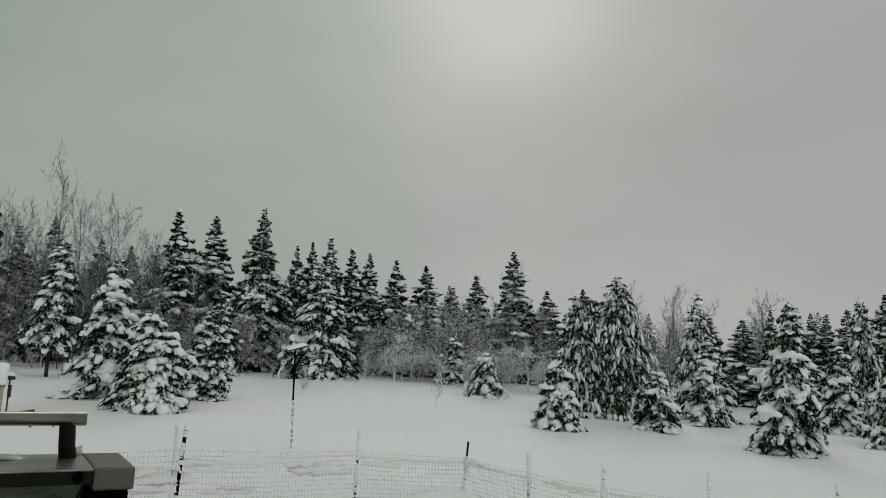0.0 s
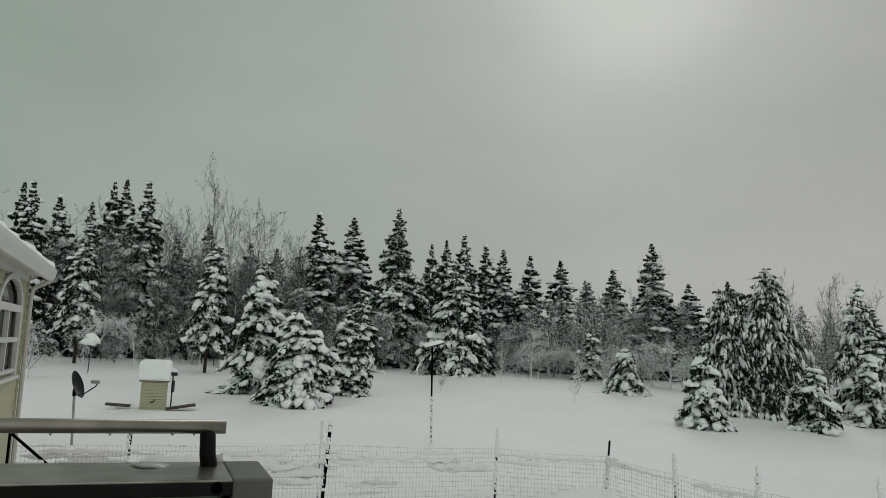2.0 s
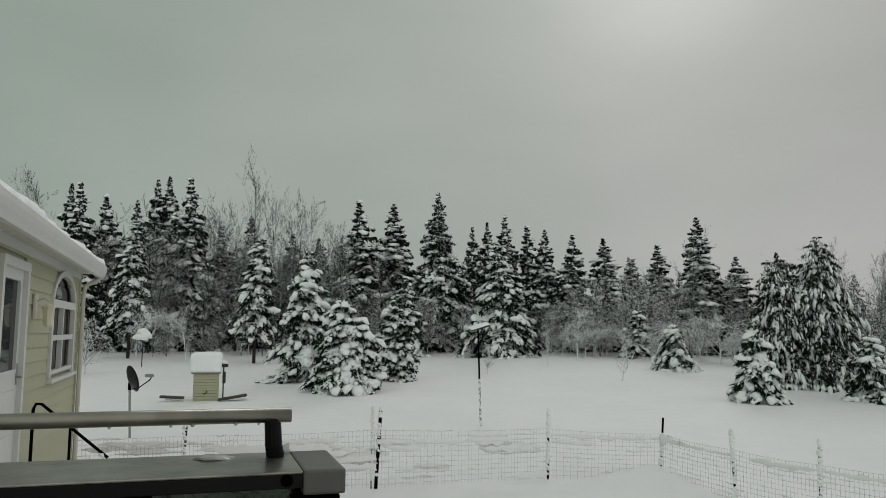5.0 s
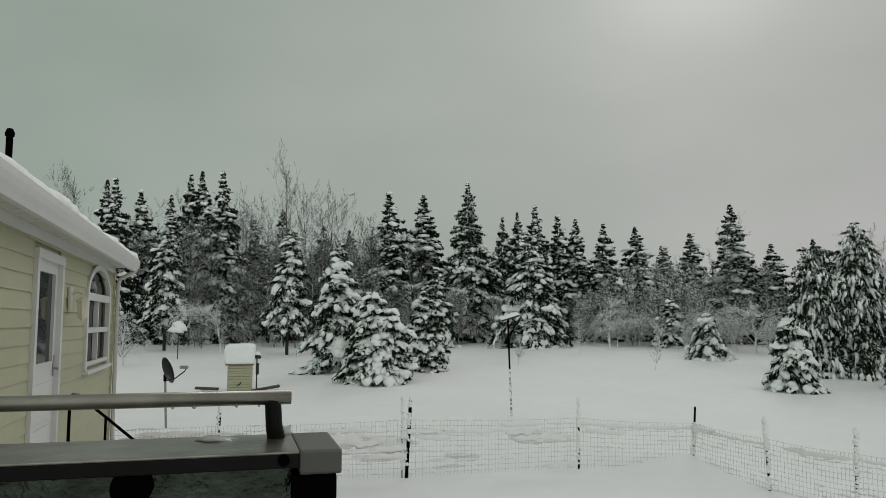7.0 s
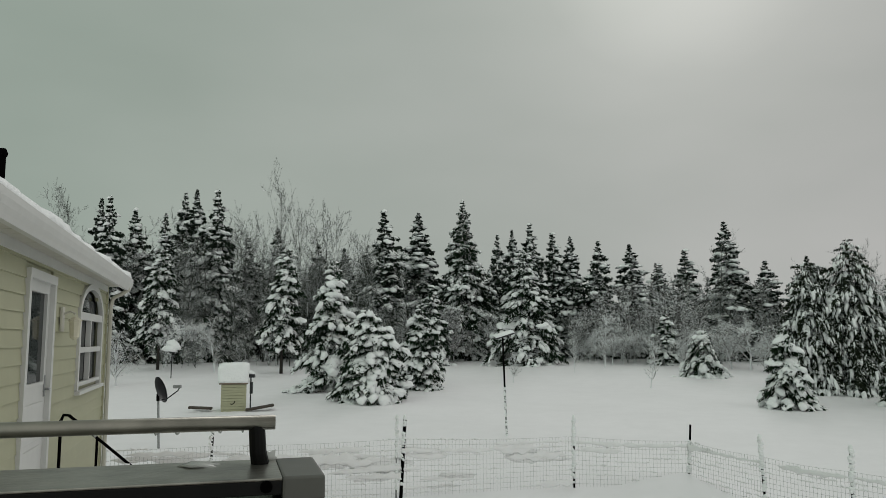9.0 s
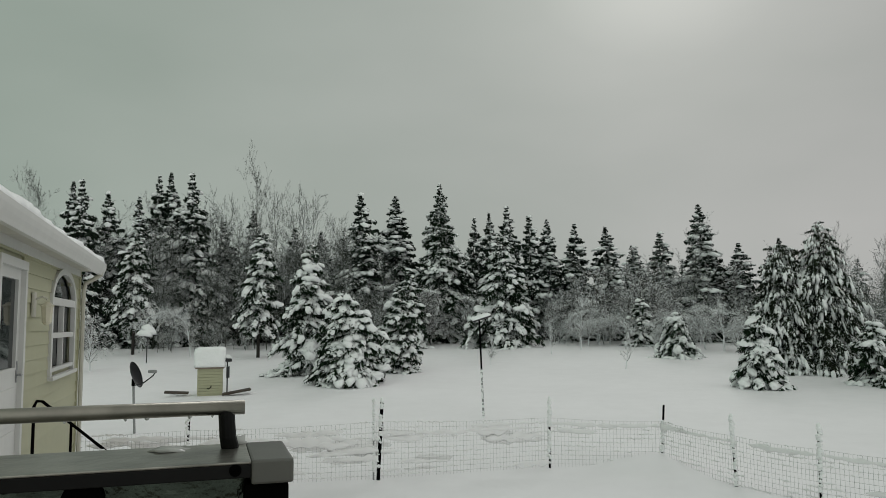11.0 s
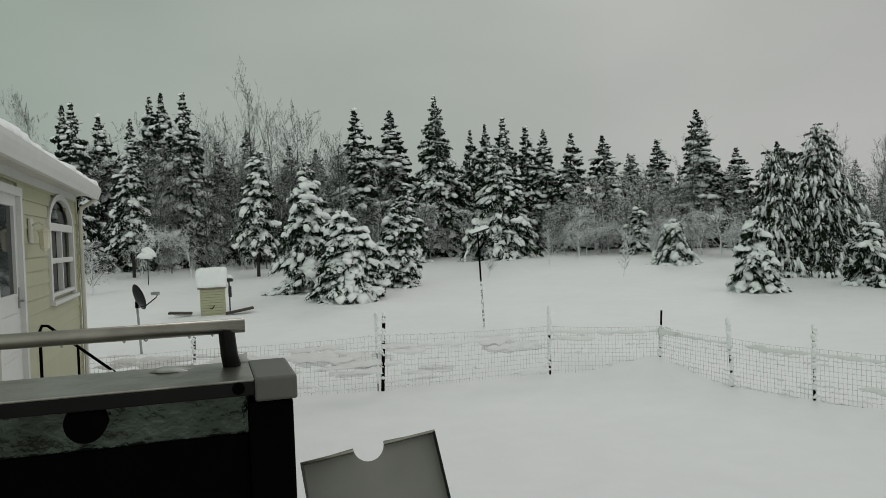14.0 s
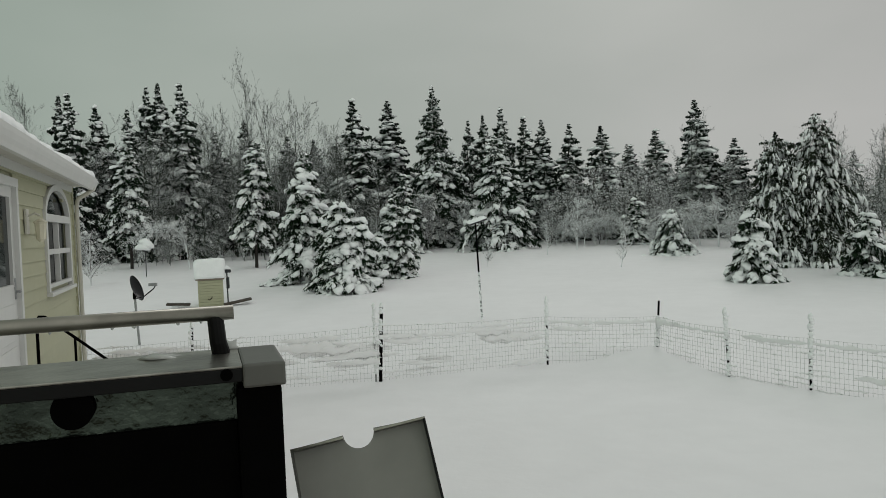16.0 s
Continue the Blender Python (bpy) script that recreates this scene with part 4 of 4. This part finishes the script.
# satellite dish
DX, DY = -7.0, 19.55
dish = empty("satellite_dish", pose(DX, DY, rise(DX, DY) + 0.24), "dark grey satellite dish on a steel post in the snow", "dish")
part("post", tube([(0.075, 0, -0.5), (0, 0, 1.05)], 0.03, 10), GALV, dish)
bm = bmesh.new()
n = 32
rings = []
for i in range(7):
    r = i / 6
    rings.append([bm.verts.new((0.27 * r * math.cos(2 * math.pi * j / n), 0.34 * r * math.sin(2 * math.pi * j / n), 0.075 * r * r)) for j in range(n)] if i else [bm.verts.new((0, 0, 0))])
for j in range(n):
    bm.faces.new((rings[0][0], rings[1][j], rings[1][(j + 1) % n]))
for a, b in zip(rings[1:], rings[2:]):
    for j in range(n):
        bm.faces.new((a[j], b[j], b[(j + 1) % n], a[(j + 1) % n]))
bmesh.ops.solidify(bm, geom=bm.faces[:], thickness=0.014)
refl = part("reflector", bm, PLASTIC, dish, "", True)
refl.matrix_local = pose(0, 0, 1.22, 72, 0, 84) @ pose(0, 0, 0, 0, 0, 12)
part("bracket", boxes(((-0.035, -0.035, 0.96), (0.035, 0.035, 1.14), 0.01)), BLACK_MATT, dish)
arm = part("feed_arm", tube([(0.03, -0.02, 0.98), (0.24, -0.05, 1.02), (0.52, -0.10, 1.22), (0.56, -0.10, 1.30)], 0.016, 8), PLASTIC, dish)
part("receiver", boxes(((0.40, -0.15, 1.28), (0.60, -0.05, 1.36), 0.02)), GALV, arm)
# well house
WX, WY = -7.22, 27.66
hut = empty("well_house", pose(WX, WY, rise(WX, WY) + 0.08, 0, 0, 12), "small cream clapboard well house under a deep snow cap", "shed")
part("wall", boxes(((-0.42, -0.40, -0.1), (0.38, 0.40, 0.88))), SIDING, hut)
for i in range(9):
    part("siding_board", boxes(((-0.43, -0.425, 0.02 + 0.095 * i), (0.39, -0.40, 0.105 + 0.095 * i), 0.006)), SIDING, hut)
    part("siding_board", boxes(((0.38, -0.40, 0.02 + 0.095 * i), (0.405, 0.40, 0.105 + 0.095 * i), 0.006)), SIDING, hut)
part("corner_trim", boxes(((0.36, -0.435, -0.05), (0.415, -0.36, 0.88), 0.005)), SIDING, hut)
part("hasp", tube([(-0.10, -0.435, 0.22), (-0.06, -0.45, 0.18), (0.02, -0.45, 0.24), (0.04, -0.45, 0.30)], 0.014, 6), BLACK_MATT, hut)
roof_bm = boxes(((-0.50, -0.48, 0.88), (0.46, 0.46, 0.93)))
part("lid", roof_bm, WOOD, hut)
bm = boxes(((-0.54, -0.52, 0.935), (0.50, 0.50, 1.62)))
bmesh.ops.subdivide_edges(bm, edges=bm.edges[:], cuts=7, use_grid_fill=True)
for v in bm.verts:
    d = Vector((v.co.x / 0.53, v.co.y / 0.51, max(0.0, (v.co.z - 1.15) / 0.47)))
    if v.co.z > 0.94:
        round_ = min(1.0, 1.08 / max(1.0, (abs(d.x) ** 5 + abs(d.y) ** 5 + d.z ** 5) ** 0.2))
        v.co = Vector((v.co.x * round_, v.co.y * round_, 0.94 + (v.co.z - 0.94) * round_)) + 0.02 * Vector((noise.noise(v.co * 3), noise.noise(v.co * 3 + Vector((5, 0, 0))), 0.6 * noise.noise(v.co * 2)))
part("snow_cap", bm, BOUGH_SNOW, hut, "thick loaf of white snow on the lid", True)
meter = empty("meter_post", pose(WX + 0.60, WY - 0.1, rise(WX, WY)), "dark electric box on a short post, capped with snow", "electric post")
part("post", boxes(((-0.02, -0.02, -0.2), (0.02, 0.02, 1.30))), PLASTIC, meter)
part("electric_box", boxes(((-0.02, -0.08, 0.62), (0.07, 0.05, 1.02), 0.01)), PLASTIC, meter)
part("cap", boxes(((-0.10, -0.09, 1.18), (0.14, 0.08, 1.30), 0.02)), PLASTIC, meter)
v, f = lumps(frng, np.array([[0.0, 0, 1.33]]), np.array([[1.0, 0, 0]]), np.array([[0.15, 0.13, 0.10]]), 0.08, True)
arrays("snow_cap", v, f, BOUGH_SNOW, meter, "", True)
for x, y, yaw, ln in ((-1.05, -0.45, 4, 0.8), (1.0, -0.4, 10, 0.95), (1.05, -0.2, 22, 0.8)):
    pl = part("plank", boxes(((-ln / 2, -0.09, 0.0), (ln / 2, 0.09, 0.06), 0.006)), DARK_WOOD, None)
    pl.matrix_world = pose(WX + x, WY + y, rise(WX, WY) + 0.13, 10, -9 if x > 0 else 3, yaw)
    tagged(pl, "loose weathered plank sticking out of the snow", "plank", "planks by the well house")
v, f = lumps(frng, np.array([[WX - 1.2, WY + 0.12, rise(WX, WY) + 0.07], [WX - 0.8, WY - 0.2, rise(WX, WY) + 0.02], [WX + 1.35, WY + 0.3, rise(WX, WY) + 0.03]]), np.array([[1.0, 0, 0]] * 3), np.array([[0.3, 0.2, 0.12], [0.4, 0.2, 0.07], [0.4, 0.25, 0.08]]), 0.08, True)
tagged(arrays("snow_heap", v, f, SNOW, None, "", True), "low heaps of snow round the well house", "snow", kind="stuff")

# bird feeder heaped with snow
FX, FY = -13.9, 40.5
feed = empty("bird_feeder", pose(FX, FY, rise(FX, FY)), "bird feeder on a thin pole, heaped with snow", "bird feeder")
part("pole", tube([(0, 0, -0.2), (0.02, 0, 1.35)], 0.026, 8), PLASTIC, feed)
part("tray", tube([(0.02, 0, 1.33), (0.02, 0, 1.42)], [0.14, 0.20], 12), PLASTIC, feed)
v, f = lumps(frng, np.array([[-0.2, 0, 1.52], [0.14, 0, 1.62], [0.0, 0.1, 1.78], [0.0, -0.1, 1.5]]), np.array([[1.0, 0, 0]] * 4), np.array([[0.30, 0.26, 0.24], [0.32, 0.26, 0.26], [0.30, 0.26, 0.24], [0.34, 0.26, 0.22]]), 0.1, True)
arrays("snow_heap", v, f, BOUGH_SNOW, feed, "", True)

# ---- conifers on and round the lawn ----
TALL = "tall dark spruce with snow on its boughs"
LADEN = "spruce heavily laden with clumps of snow"
SMALL = "small young spruce plastered with snow"
conifer("spruce", -16.6, 46.0, 7.3, 1.35, 1, "slender spruce on a bare trunk, its boughs tipped with snow", bare=2.1, droop=0.5, shape=0.55, load=0.8, tw=1.3)
conifer("spruce", -8.8, 43.6, 7.1, 1.35, 2, "slender spruce on a bare trunk, its boughs tipped with snow", bare=1.75, droop=0.5, shape=0.55, load=0.8, tw=1.3, pads=3)
conifer("spruce", -4.7, 34.7, 5.95, 1.9, 3, LADEN + " beside a lower one", droop=0.55, load=1.0, step=0.27, pillow=0.22, pads=12)
conifer("spruce", -2.65, 30.3, 3.7, 1.75, 4, "broad spruce bowed under big pillows of snow", droop=0.5, load=1.0, step=0.26, shape=0.55, leaders=4, spread=0.55, pillow=0.30, pads=18)
conifer("spruce", -0.75, 34.9, 4.0, 1.5, 5, "bushy young spruce with several snow-tipped leaders", droop=0.3, load=0.9, step=0.27, leaders=3, spread=0.45)
conifer("spruce", 1.95, 54.3, 11.6, 3.0, 6, "tall dark spruce with snowy boughs, standing above its neighbours", droop=0.45, step=0.34, twig=0.052, pillow=0.06, pads=14, load=0.85, tw=1.2, shape=0.95)
conifer("spruce", -0.4, 50.0, 5.2, 2.1, 7, LADEN, droop=0.6, step=0.36, twig=0.055)
conifer("spruce", 5.81, 49.4, 7.7, 2.9, 8, LADEN, droop=0.5, step=0.36, twig=0.055, pads=12)
conifer("spruce", 12.4, 59.5, 5.4, 2.1, 9, LADEN, droop=0.35, step=0.36, twig=0.055)
conifer("spruce", 14.4, 48.8, 3.3, 1.25, 10, SMALL, droop=0.35, step=0.26)
conifer("spruce", 13.86, 40.2, 2.5, 1.6, 11, "low spruce bent flat under its snow", droop=0.75, step=0.22, shape=0.9, pads=5)
conifer("spruce", 12.6, 28.2, 2.95, 1.1, 12, SMALL, droop=0.5, step=0.24, pads=3)
conifer("pine_tree", 16.45, 33.7, 5.75, 2.0, 13, "broad dark pine with drooping snow-hung boughs", PINE, droop=0.8, step=0.25, shape=0.36, leaders=2, spread=0.6, load=0.85, tw=1.5, twig=0.030, pillow=0.0, hang=True)
conifer("pine_tree", 17.85, 33.4, 6.75, 2.3, 23, "dark pine with a thin spire and drooping snow-hung boughs", PINE, droop=0.85, step=0.25, shape=0.62, load=0.85, tw=1.5, twig=0.030, pillow=0.0, hang=True)
conifer("spruce", 17.4, 28.6, 2.45, 1.25, 14, SMALL, droop=0.45, step=0.24)
conifer("spruce", 22.2, 32.0, 4.1, 1.55, 15, LADEN, droop=0.6, step=0.28, pads=5)
conifer("spruce", 25.6, 38.0, 6.6, 2.1, 16, LADEN, droop=0.7, step=0.32, hang=True)
conifer("spruce", 18.5, 22.3, 5.3, 1.45, 17, "spruce draped from top to foot in snow", droop=0.8, step=0.25, shape=0.75, pads=6)
conifer("spruce", 26.7, 28.7, 3.9, 1.4, 18, LADEN, droop=0.6, step=0.28, pads=5)
conifer("spruce", 29.3, 30.1, 6.4, 1.8, 19, LADEN, droop=0.75, step=0.3, hang=True)
conifer("spruce", 25.0, 24.2, 3.6, 1.4, 20, LADEN, droop=0.6, step=0.28, pads=5)
conifer("spruce", 21.0, 30.5, 3.0, 1.1, 21, SMALL, droop=0.6, step=0.26)
conifer("spruce", 24.8, 30.5, 3.3, 1.2, 22, SMALL, droop=0.6, step=0.26)

# taller spruces at the wood's edge, from a few grown shapes
SHAPES = [spruce_arrays(40 + i, 10.0, 1.9 + 0.15 * (i % 3), droop=0.34, step=0.34, twig=0.060, fine=False, load=0.85, shape=1.0, tw=1.9, pillow=0.03) for i in range(5)]
MESHES = []
for i, (nd, sn, tk) in enumerate(SHAPES):
    t = empty("spruce", pose(0, -60 - 6 * i, 0), TALL, "tree", "spruces along the wood's edge")
    arrays("trunk", tk[0], tk[1], BARK, t)
    arrays("crown", nd[0], nd[1], NEEDLES_FAR, t)
    tagged(arrays("snow_load", sn[0], sn[1], BOUGH_SNOW, t, "white snow lying on the boughs", True), kind="stuff")
    MESHES.append(t)
EDGE_WEST = [
    (-24.2, 54.9, 12.0, 1.23), (-22.1, 51.4, 11.6, 1.14), (-21.2, 54.0, 11.0, 1.18), (-18.9, 52.7, 10.5, 1.14), (-19.2, 56.9, 12.7, 1.23),
    (-17.4, 55.3, 12.7, 1.37), (-15.8, 54.8, 12.6, 1.35), (-3.7, 55.9, 11.1, 1.43), (-1.4, 57.0, 11.1, 1.74), (4.3, 57.8, 9.5, 0.99),
    (5.8, 57.7, 9.9, 1.08), (7.3, 59.5, 10.7, 1.23), (9.1, 59.3, 9.8, 1.23), (-12.3, 58.5, 10.2, 1.3), (-9.6, 59.5, 9.0, 1.4),
    (-7.0, 58.8, 8.6, 1.3), (-14.6, 59.2, 9.6, 1.3), (-5.4, 59.6, 8.2, 1.3),
]
EDGE_EAST = [
    (10.4, 59.1, 9.5, 1.23), (11.7, 56.8, 8.9, 1.28), (14.9, 58.1, 8.8, 1.53), (17.4, 59.5, 7.4, 1.26), (18.6, 57.0, 8.2, 1.23),
    (20.7, 54.2, 10.0, 1.57), (22.7, 53.4, 7.1, 1.37), (24.6, 50.3, 7.2, 1.14), (30.8, 44.3, 5.6, 1.10), (31.2, 41.5, 5.4, 1.06),
    (32.6, 40.5, 6.1, 0.71), (31.9, 38.5, 6.4, 0.76), (33.0, 37.5, 5.9, 0.85), (32.2, 35.5, 5.9, 0.81), (31.6, 33.4, 6.0, 0.94),
    (32.2, 32.8, 6.6, 0.94), (32.8, 32.2, 6.9, 0.94),
]
for i, (x, y, h, r) in enumerate(EDGE_WEST + EDGE_EAST):
    src = MESHES[i % 5]
    t = copy_thing(src, pose(x, y, rise(x, y) - 0.05, 0, 0, i * 73) @ Matrix.Diagonal((r, r, h / 10.0, 1)))
    t.scale = (r, r, h / 10.0)
for t in MESHES:
    for o in list(t.children):
        bpy.data.objects.remove(o)
    bpy.data.objects.remove(t)

# far woods, closing the view
wrng = np.random.default_rng(77)
acc = [[[], []], [[], []], [[], []]]
count = [0, 0, 0]
for i in range(64):
    ang = radians(-48 + 100 * (i + wrng.random()) / 64)
    d = wrng.uniform(66, 92)
    x, y = d * math.sin(ang), d * math.cos(ang)
    h = wrng.uniform(6.0, 8.2) if ang > 0 else wrng.uniform(7, 10)
    turn, sh = wrng.uniform(0, 6.28), SHAPES[i % 5]
    for k in range(3):
        v, f = sh[k]
        if k == 0:
            f = f[np.arange(len(f)) % 4 == 0]
        if k == 1:
            keep = (np.arange(len(f)) // 20) % 5 == 0
            f = f[keep]
        c, s = math.cos(turn), math.sin(turn)
        w = np.stack([(v[:, 0] * c - v[:, 1] * s) * 1.15 + x, (v[:, 0] * s + v[:, 1] * c) * 1.15 + y, v[:, 2] * h / 10 + rise(x, y)], 1)
        acc[k][0].append(w), acc[k][1].append(f + count[k])
        count[k] += len(v)
woods = empty("far_woods", pose(0, 0, 0), "dark spruce woods dusted with snow behind the lawn", "woods")
tagged(woods, kind="stuff")
for k, (nm, mt) in enumerate((("crowns", NEEDLES_FAR), ("snow_load", BOUGH_SNOW), ("trunks", BARK))):
    tagged(arrays(nm, np.concatenate(acc[k][0]), np.concatenate(acc[k][1]), mt, woods, "", k == 1), kind="stuff")

# leafless trees
BARE = "leafless tree with fine twigs rimed with snow"
bare_tree("bare_tree", -27.2, 55.4, 13.2, 101, BARE, wide=0.65)
bare_tree("bare_tree", -11.4, 54.8, 14.3, 102, BARE, wide=0.60)
bare_tree("bare_tree", -10.2, 57.1, 13.3, 103, BARE, wide=0.65)
bare_tree("bare_tree", -6.6, 49.6, 10.9, 104, BARE, wide=0.75)
bare_tree("bare_tree", -14.0, 56.3, 11.9, 105, BARE, wide=0.65)
bare_tree("bare_tree", -20.4, 58.6, 12.7, 106, BARE, wide=0.65)
bare_tree("bare_tree", -5.2, 51.7, 9.1, 107, BARE, wide=0.85)
bare_tree("bare_tree", -14.1, 52.1, 9.6, 108, BARE, wide=0.75)
bare_tree("bare_tree", -16.3, 53.6, 9.4, 109, BARE, wide=0.85)
bare_tree("bare_tree", -12.8, 56.6, 11.1, 110, BARE, wide=0.75)
bare_tree("bare_tree", -8.6, 55.3, 11.3, 111, BARE, wide=0.75)
bare_tree("bare_tree", -21.0, 51.9, 9.2, 112, BARE, wide=0.75)
bare_tree("bare_tree", -17.2, 51.2, 8.4, 113, BARE, wide=0.85)
bare_tree("bare_tree", 19.1, 52.6, 9.2, 114, BARE, wide=0.70)
bare_tree("bare_tree", 17.3, 57.5, 7.2, 115, BARE, wide=0.75)
bare_tree("bare_tree", 32.3, 57.6, 9.0, 116, BARE, wide=0.65)
bare_tree("bare_tree", 31.4, 58.0, 8.4, 117, BARE, wide=0.65)
bare_tree("bare_tree", 33.1, 57.1, 8.1, 118, BARE, wide=0.65)
bare_tree("bare_tree", 33.2, 52.3, 8.4, 119, BARE, wide=0.60)
bare_tree("bare_tree", 35.4, 53.3, 8.2, 120, BARE, wide=0.60)
bare_tree("bare_tree", 35.1, 51.1, 7.8, 121, BARE, wide=0.60)
bare_tree("bare_tree", 34.5, 44.1, 7.6, 122, BARE, wide=0.55)
bare_tree("bare_tree", 36.7, 42.2, 6.4, 123, BARE, wide=0.60)
bare_tree("bent_birch", 12.8, 50.4, 3.4, 124, "young birch bent over in an arch by snow", TWIG_WHITE, turn=180, kind_of="bent", wide=1.3)
bare_tree("bent_birch", 18.0, 44.5, 3.4, 125, "young birch bent over in an arch by snow", TWIG_WHITE, turn=0, kind_of="bent", wide=1.4)
bare_tree("bent_birch", 17.4, 45.8, 2.9, 126, "young birch bent over in an arch by snow", TWIG_WHITE, turn=200, kind_of="bent", wide=1.3)
bare_tree("bent_birch", 18.3, 43.3, 2.6, 127, "young birch bent over in an arch by snow", TWIG_WHITE, turn=20, kind_of="bent", wide=1.3)
bare_tree("bent_birch", 13.5, 48.1, 2.5, 128, "young birch bent over in an arch by snow", TWIG_WHITE, turn=160, kind_of="bent", wide=1.2)
bare_tree("bent_birch", 15.6, 47.5, 2.4, 129, "young birch bent over in an arch by snow", TWIG_WHITE, turn=0, kind_of="bent", wide=1.3)
bare_tree("bent_birch", 16.1, 45.2, 2.3, 130, "young birch bent over in an arch by snow", TWIG_WHITE, turn=180, kind_of="bent", wide=1.3)
bare_tree("bent_birch", 11.0, 48.8, 2.2, 131, "young birch bent over in an arch by snow", TWIG_WHITE, turn=30, kind_of="bent", wide=1.2)
bare_tree("bent_birch", -12.7, 44.2, 3.6, 132, "young birch bent over in an arch by snow", TWIG_WHITE, turn=0, kind_of="bent", wide=0.9)
bare_tree("bent_birch", -15.3, 37.0, 3.5, 133, "young birch bent over in an arch by snow", TWIG_WHITE, turn=0, kind_of="bent", wide=1.0)
bare_tree("sapling", 9.9, 46.0, 3.4, 134, "thin leafless sapling crusted white with snow", TWIG_WHITE, kind_of="sapling")
bare_tree("sapling", 9.7, 35.4, 2.3, 135, "thin leafless sapling crusted white with snow", TWIG_WHITE, kind_of="sapling")
bare_tree("sapling", 3.7, 38.1, 1.6, 136, "thin leafless sapling crusted white with snow", TWIG_WHITE, kind_of="sapling")
bare_tree("sapling", 7.6, 43.0, 2.2, 137, "thin leafless sapling crusted white with snow", TWIG_WHITE, kind_of="sapling")

# thicket of shrubs under the trees at the lawn's far edge
def thicket(name, spots, seed, label, mat, size=3.0):
    rng = np.random.default_rng(seed)
    kw = dict(levels=2, twigs=1.75, spread=0.80) if size < 5 else dict(levels=3, twigs=1.0, spread=0.62)
    shapes = [bare_arrays(seed + 3 * k, size, thick=0.95, **kw) for k in range(4)]
    vs, fs, n = [], [], 0
    for i, (x, y, h) in enumerate(spots):
        v, f = shapes[i % 4]
        a, k = rng.uniform(0, 6.28), h / size
        c, s = math.cos(a), math.sin(a)
        vs.append(np.stack([(v[:, 0] * c - v[:, 1] * s) * k * 1.3 + x, (v[:, 0] * s + v[:, 1] * c) * k * 1.3 + y, v[:, 2] * k + rise(x, y) - 0.05], 1))
        fs.append(f + n)
        n += len(v)
    ob = arrays(name, np.concatenate(vs), np.concatenate(fs), mat, None)
    return tagged(ob, label, "shrubs", kind="stuff")


trng = np.random.default_rng(9)
thicket("shrubs", [(trng.uniform(-34, 0), trng.uniform(49.5, 61), trng.uniform(2.6, 5.2)) for _ in range(85)], 21, "dense leafless thicket rimed with snow along the wood", TWIG)
thicket("shrubs", [(trng.uniform(-34, -1), trng.uniform(51, 60), trng.uniform(5.5, 9.5)) for _ in range(30)], 26, "slender leafless trees rimed with snow in the wood", TWIG, 8.0)
thicket("shrubs", [(trng.uniform(0, 24), trng.uniform(55, 63), trng.uniform(1.8, 4.0)) for _ in range(45)], 31, "leafless snow-laden shrubs at the foot of the wood", TWIG)
thicket("shrubs", [(trng.uniform(11, 29), trng.uniform(50.5, 55), trng.uniform(2.6, 6.3)) for _ in range(60)], 61, "pale leafless trees thick with rime before the dark spruces", TWIG_PALE)
thicket("shrubs", [(trng.uniform(20, 44), trng.uniform(40, 52), trng.uniform(2.0, 4.5)) for _ in range(36)], 36, "leafless snow-laden shrubs behind the young spruces", TWIG)
thicket("shrubs", [(trng.uniform(-3, 4.5), trng.uniform(50, 53), trng.uniform(2.0, 4.6)) for _ in range(18)] + [(trng.uniform(7, 12), trng.uniform(52, 55), trng.uniform(2.0, 4.2)) for _ in range(14)], 81, "rimed leafless shrubs between the spruces", TWIG_PALE)
thicket("wood_behind", [(trng.uniform(-34, -1), trng.uniform(54, 61), trng.uniform(5.5, 9.0)) for _ in range(62)], 23, "dense grey leafless wood behind the frosted trees", TWIG)
thicket("bare_wood", [(trng.uniform(-24, -4), trng.uniform(54, 60), trng.uniform(8.0, 11.5)) for _ in range(17)], 91, "tall leafless wood with frosted tops", TWIG, 8.0)
thicket("far_thicket", [(trng.uniform(27, 47), trng.uniform(53, 60), trng.uniform(5.5, 8.8)) for _ in range(13)], 71, "tall bare brownish trees far behind the young spruces", TWIG, 8.0)
thicket("undergrowth", [(trng.uniform(-32, -4), trng.uniform(47.5, 51), trng.uniform(0.9, 2.4)) for _ in range(45)], 44, "low dark undergrowth along the foot of the wood", TWIG)
thicket("undergrowth", [(trng.uniform(-3, 26), trng.uniform(56, 60), trng.uniform(0.9, 2.2)) for _ in range(30)], 47, "low snowy undergrowth along the foot of the wood", TWIG)
thicket("birch_thicket", [(trng.uniform(9.5, 22), trng.uniform(49, 54), trng.uniform(1.3, 2.7)) for _ in range(26)], 52, "young birches bowed together under white rime", TWIG_WHITE)
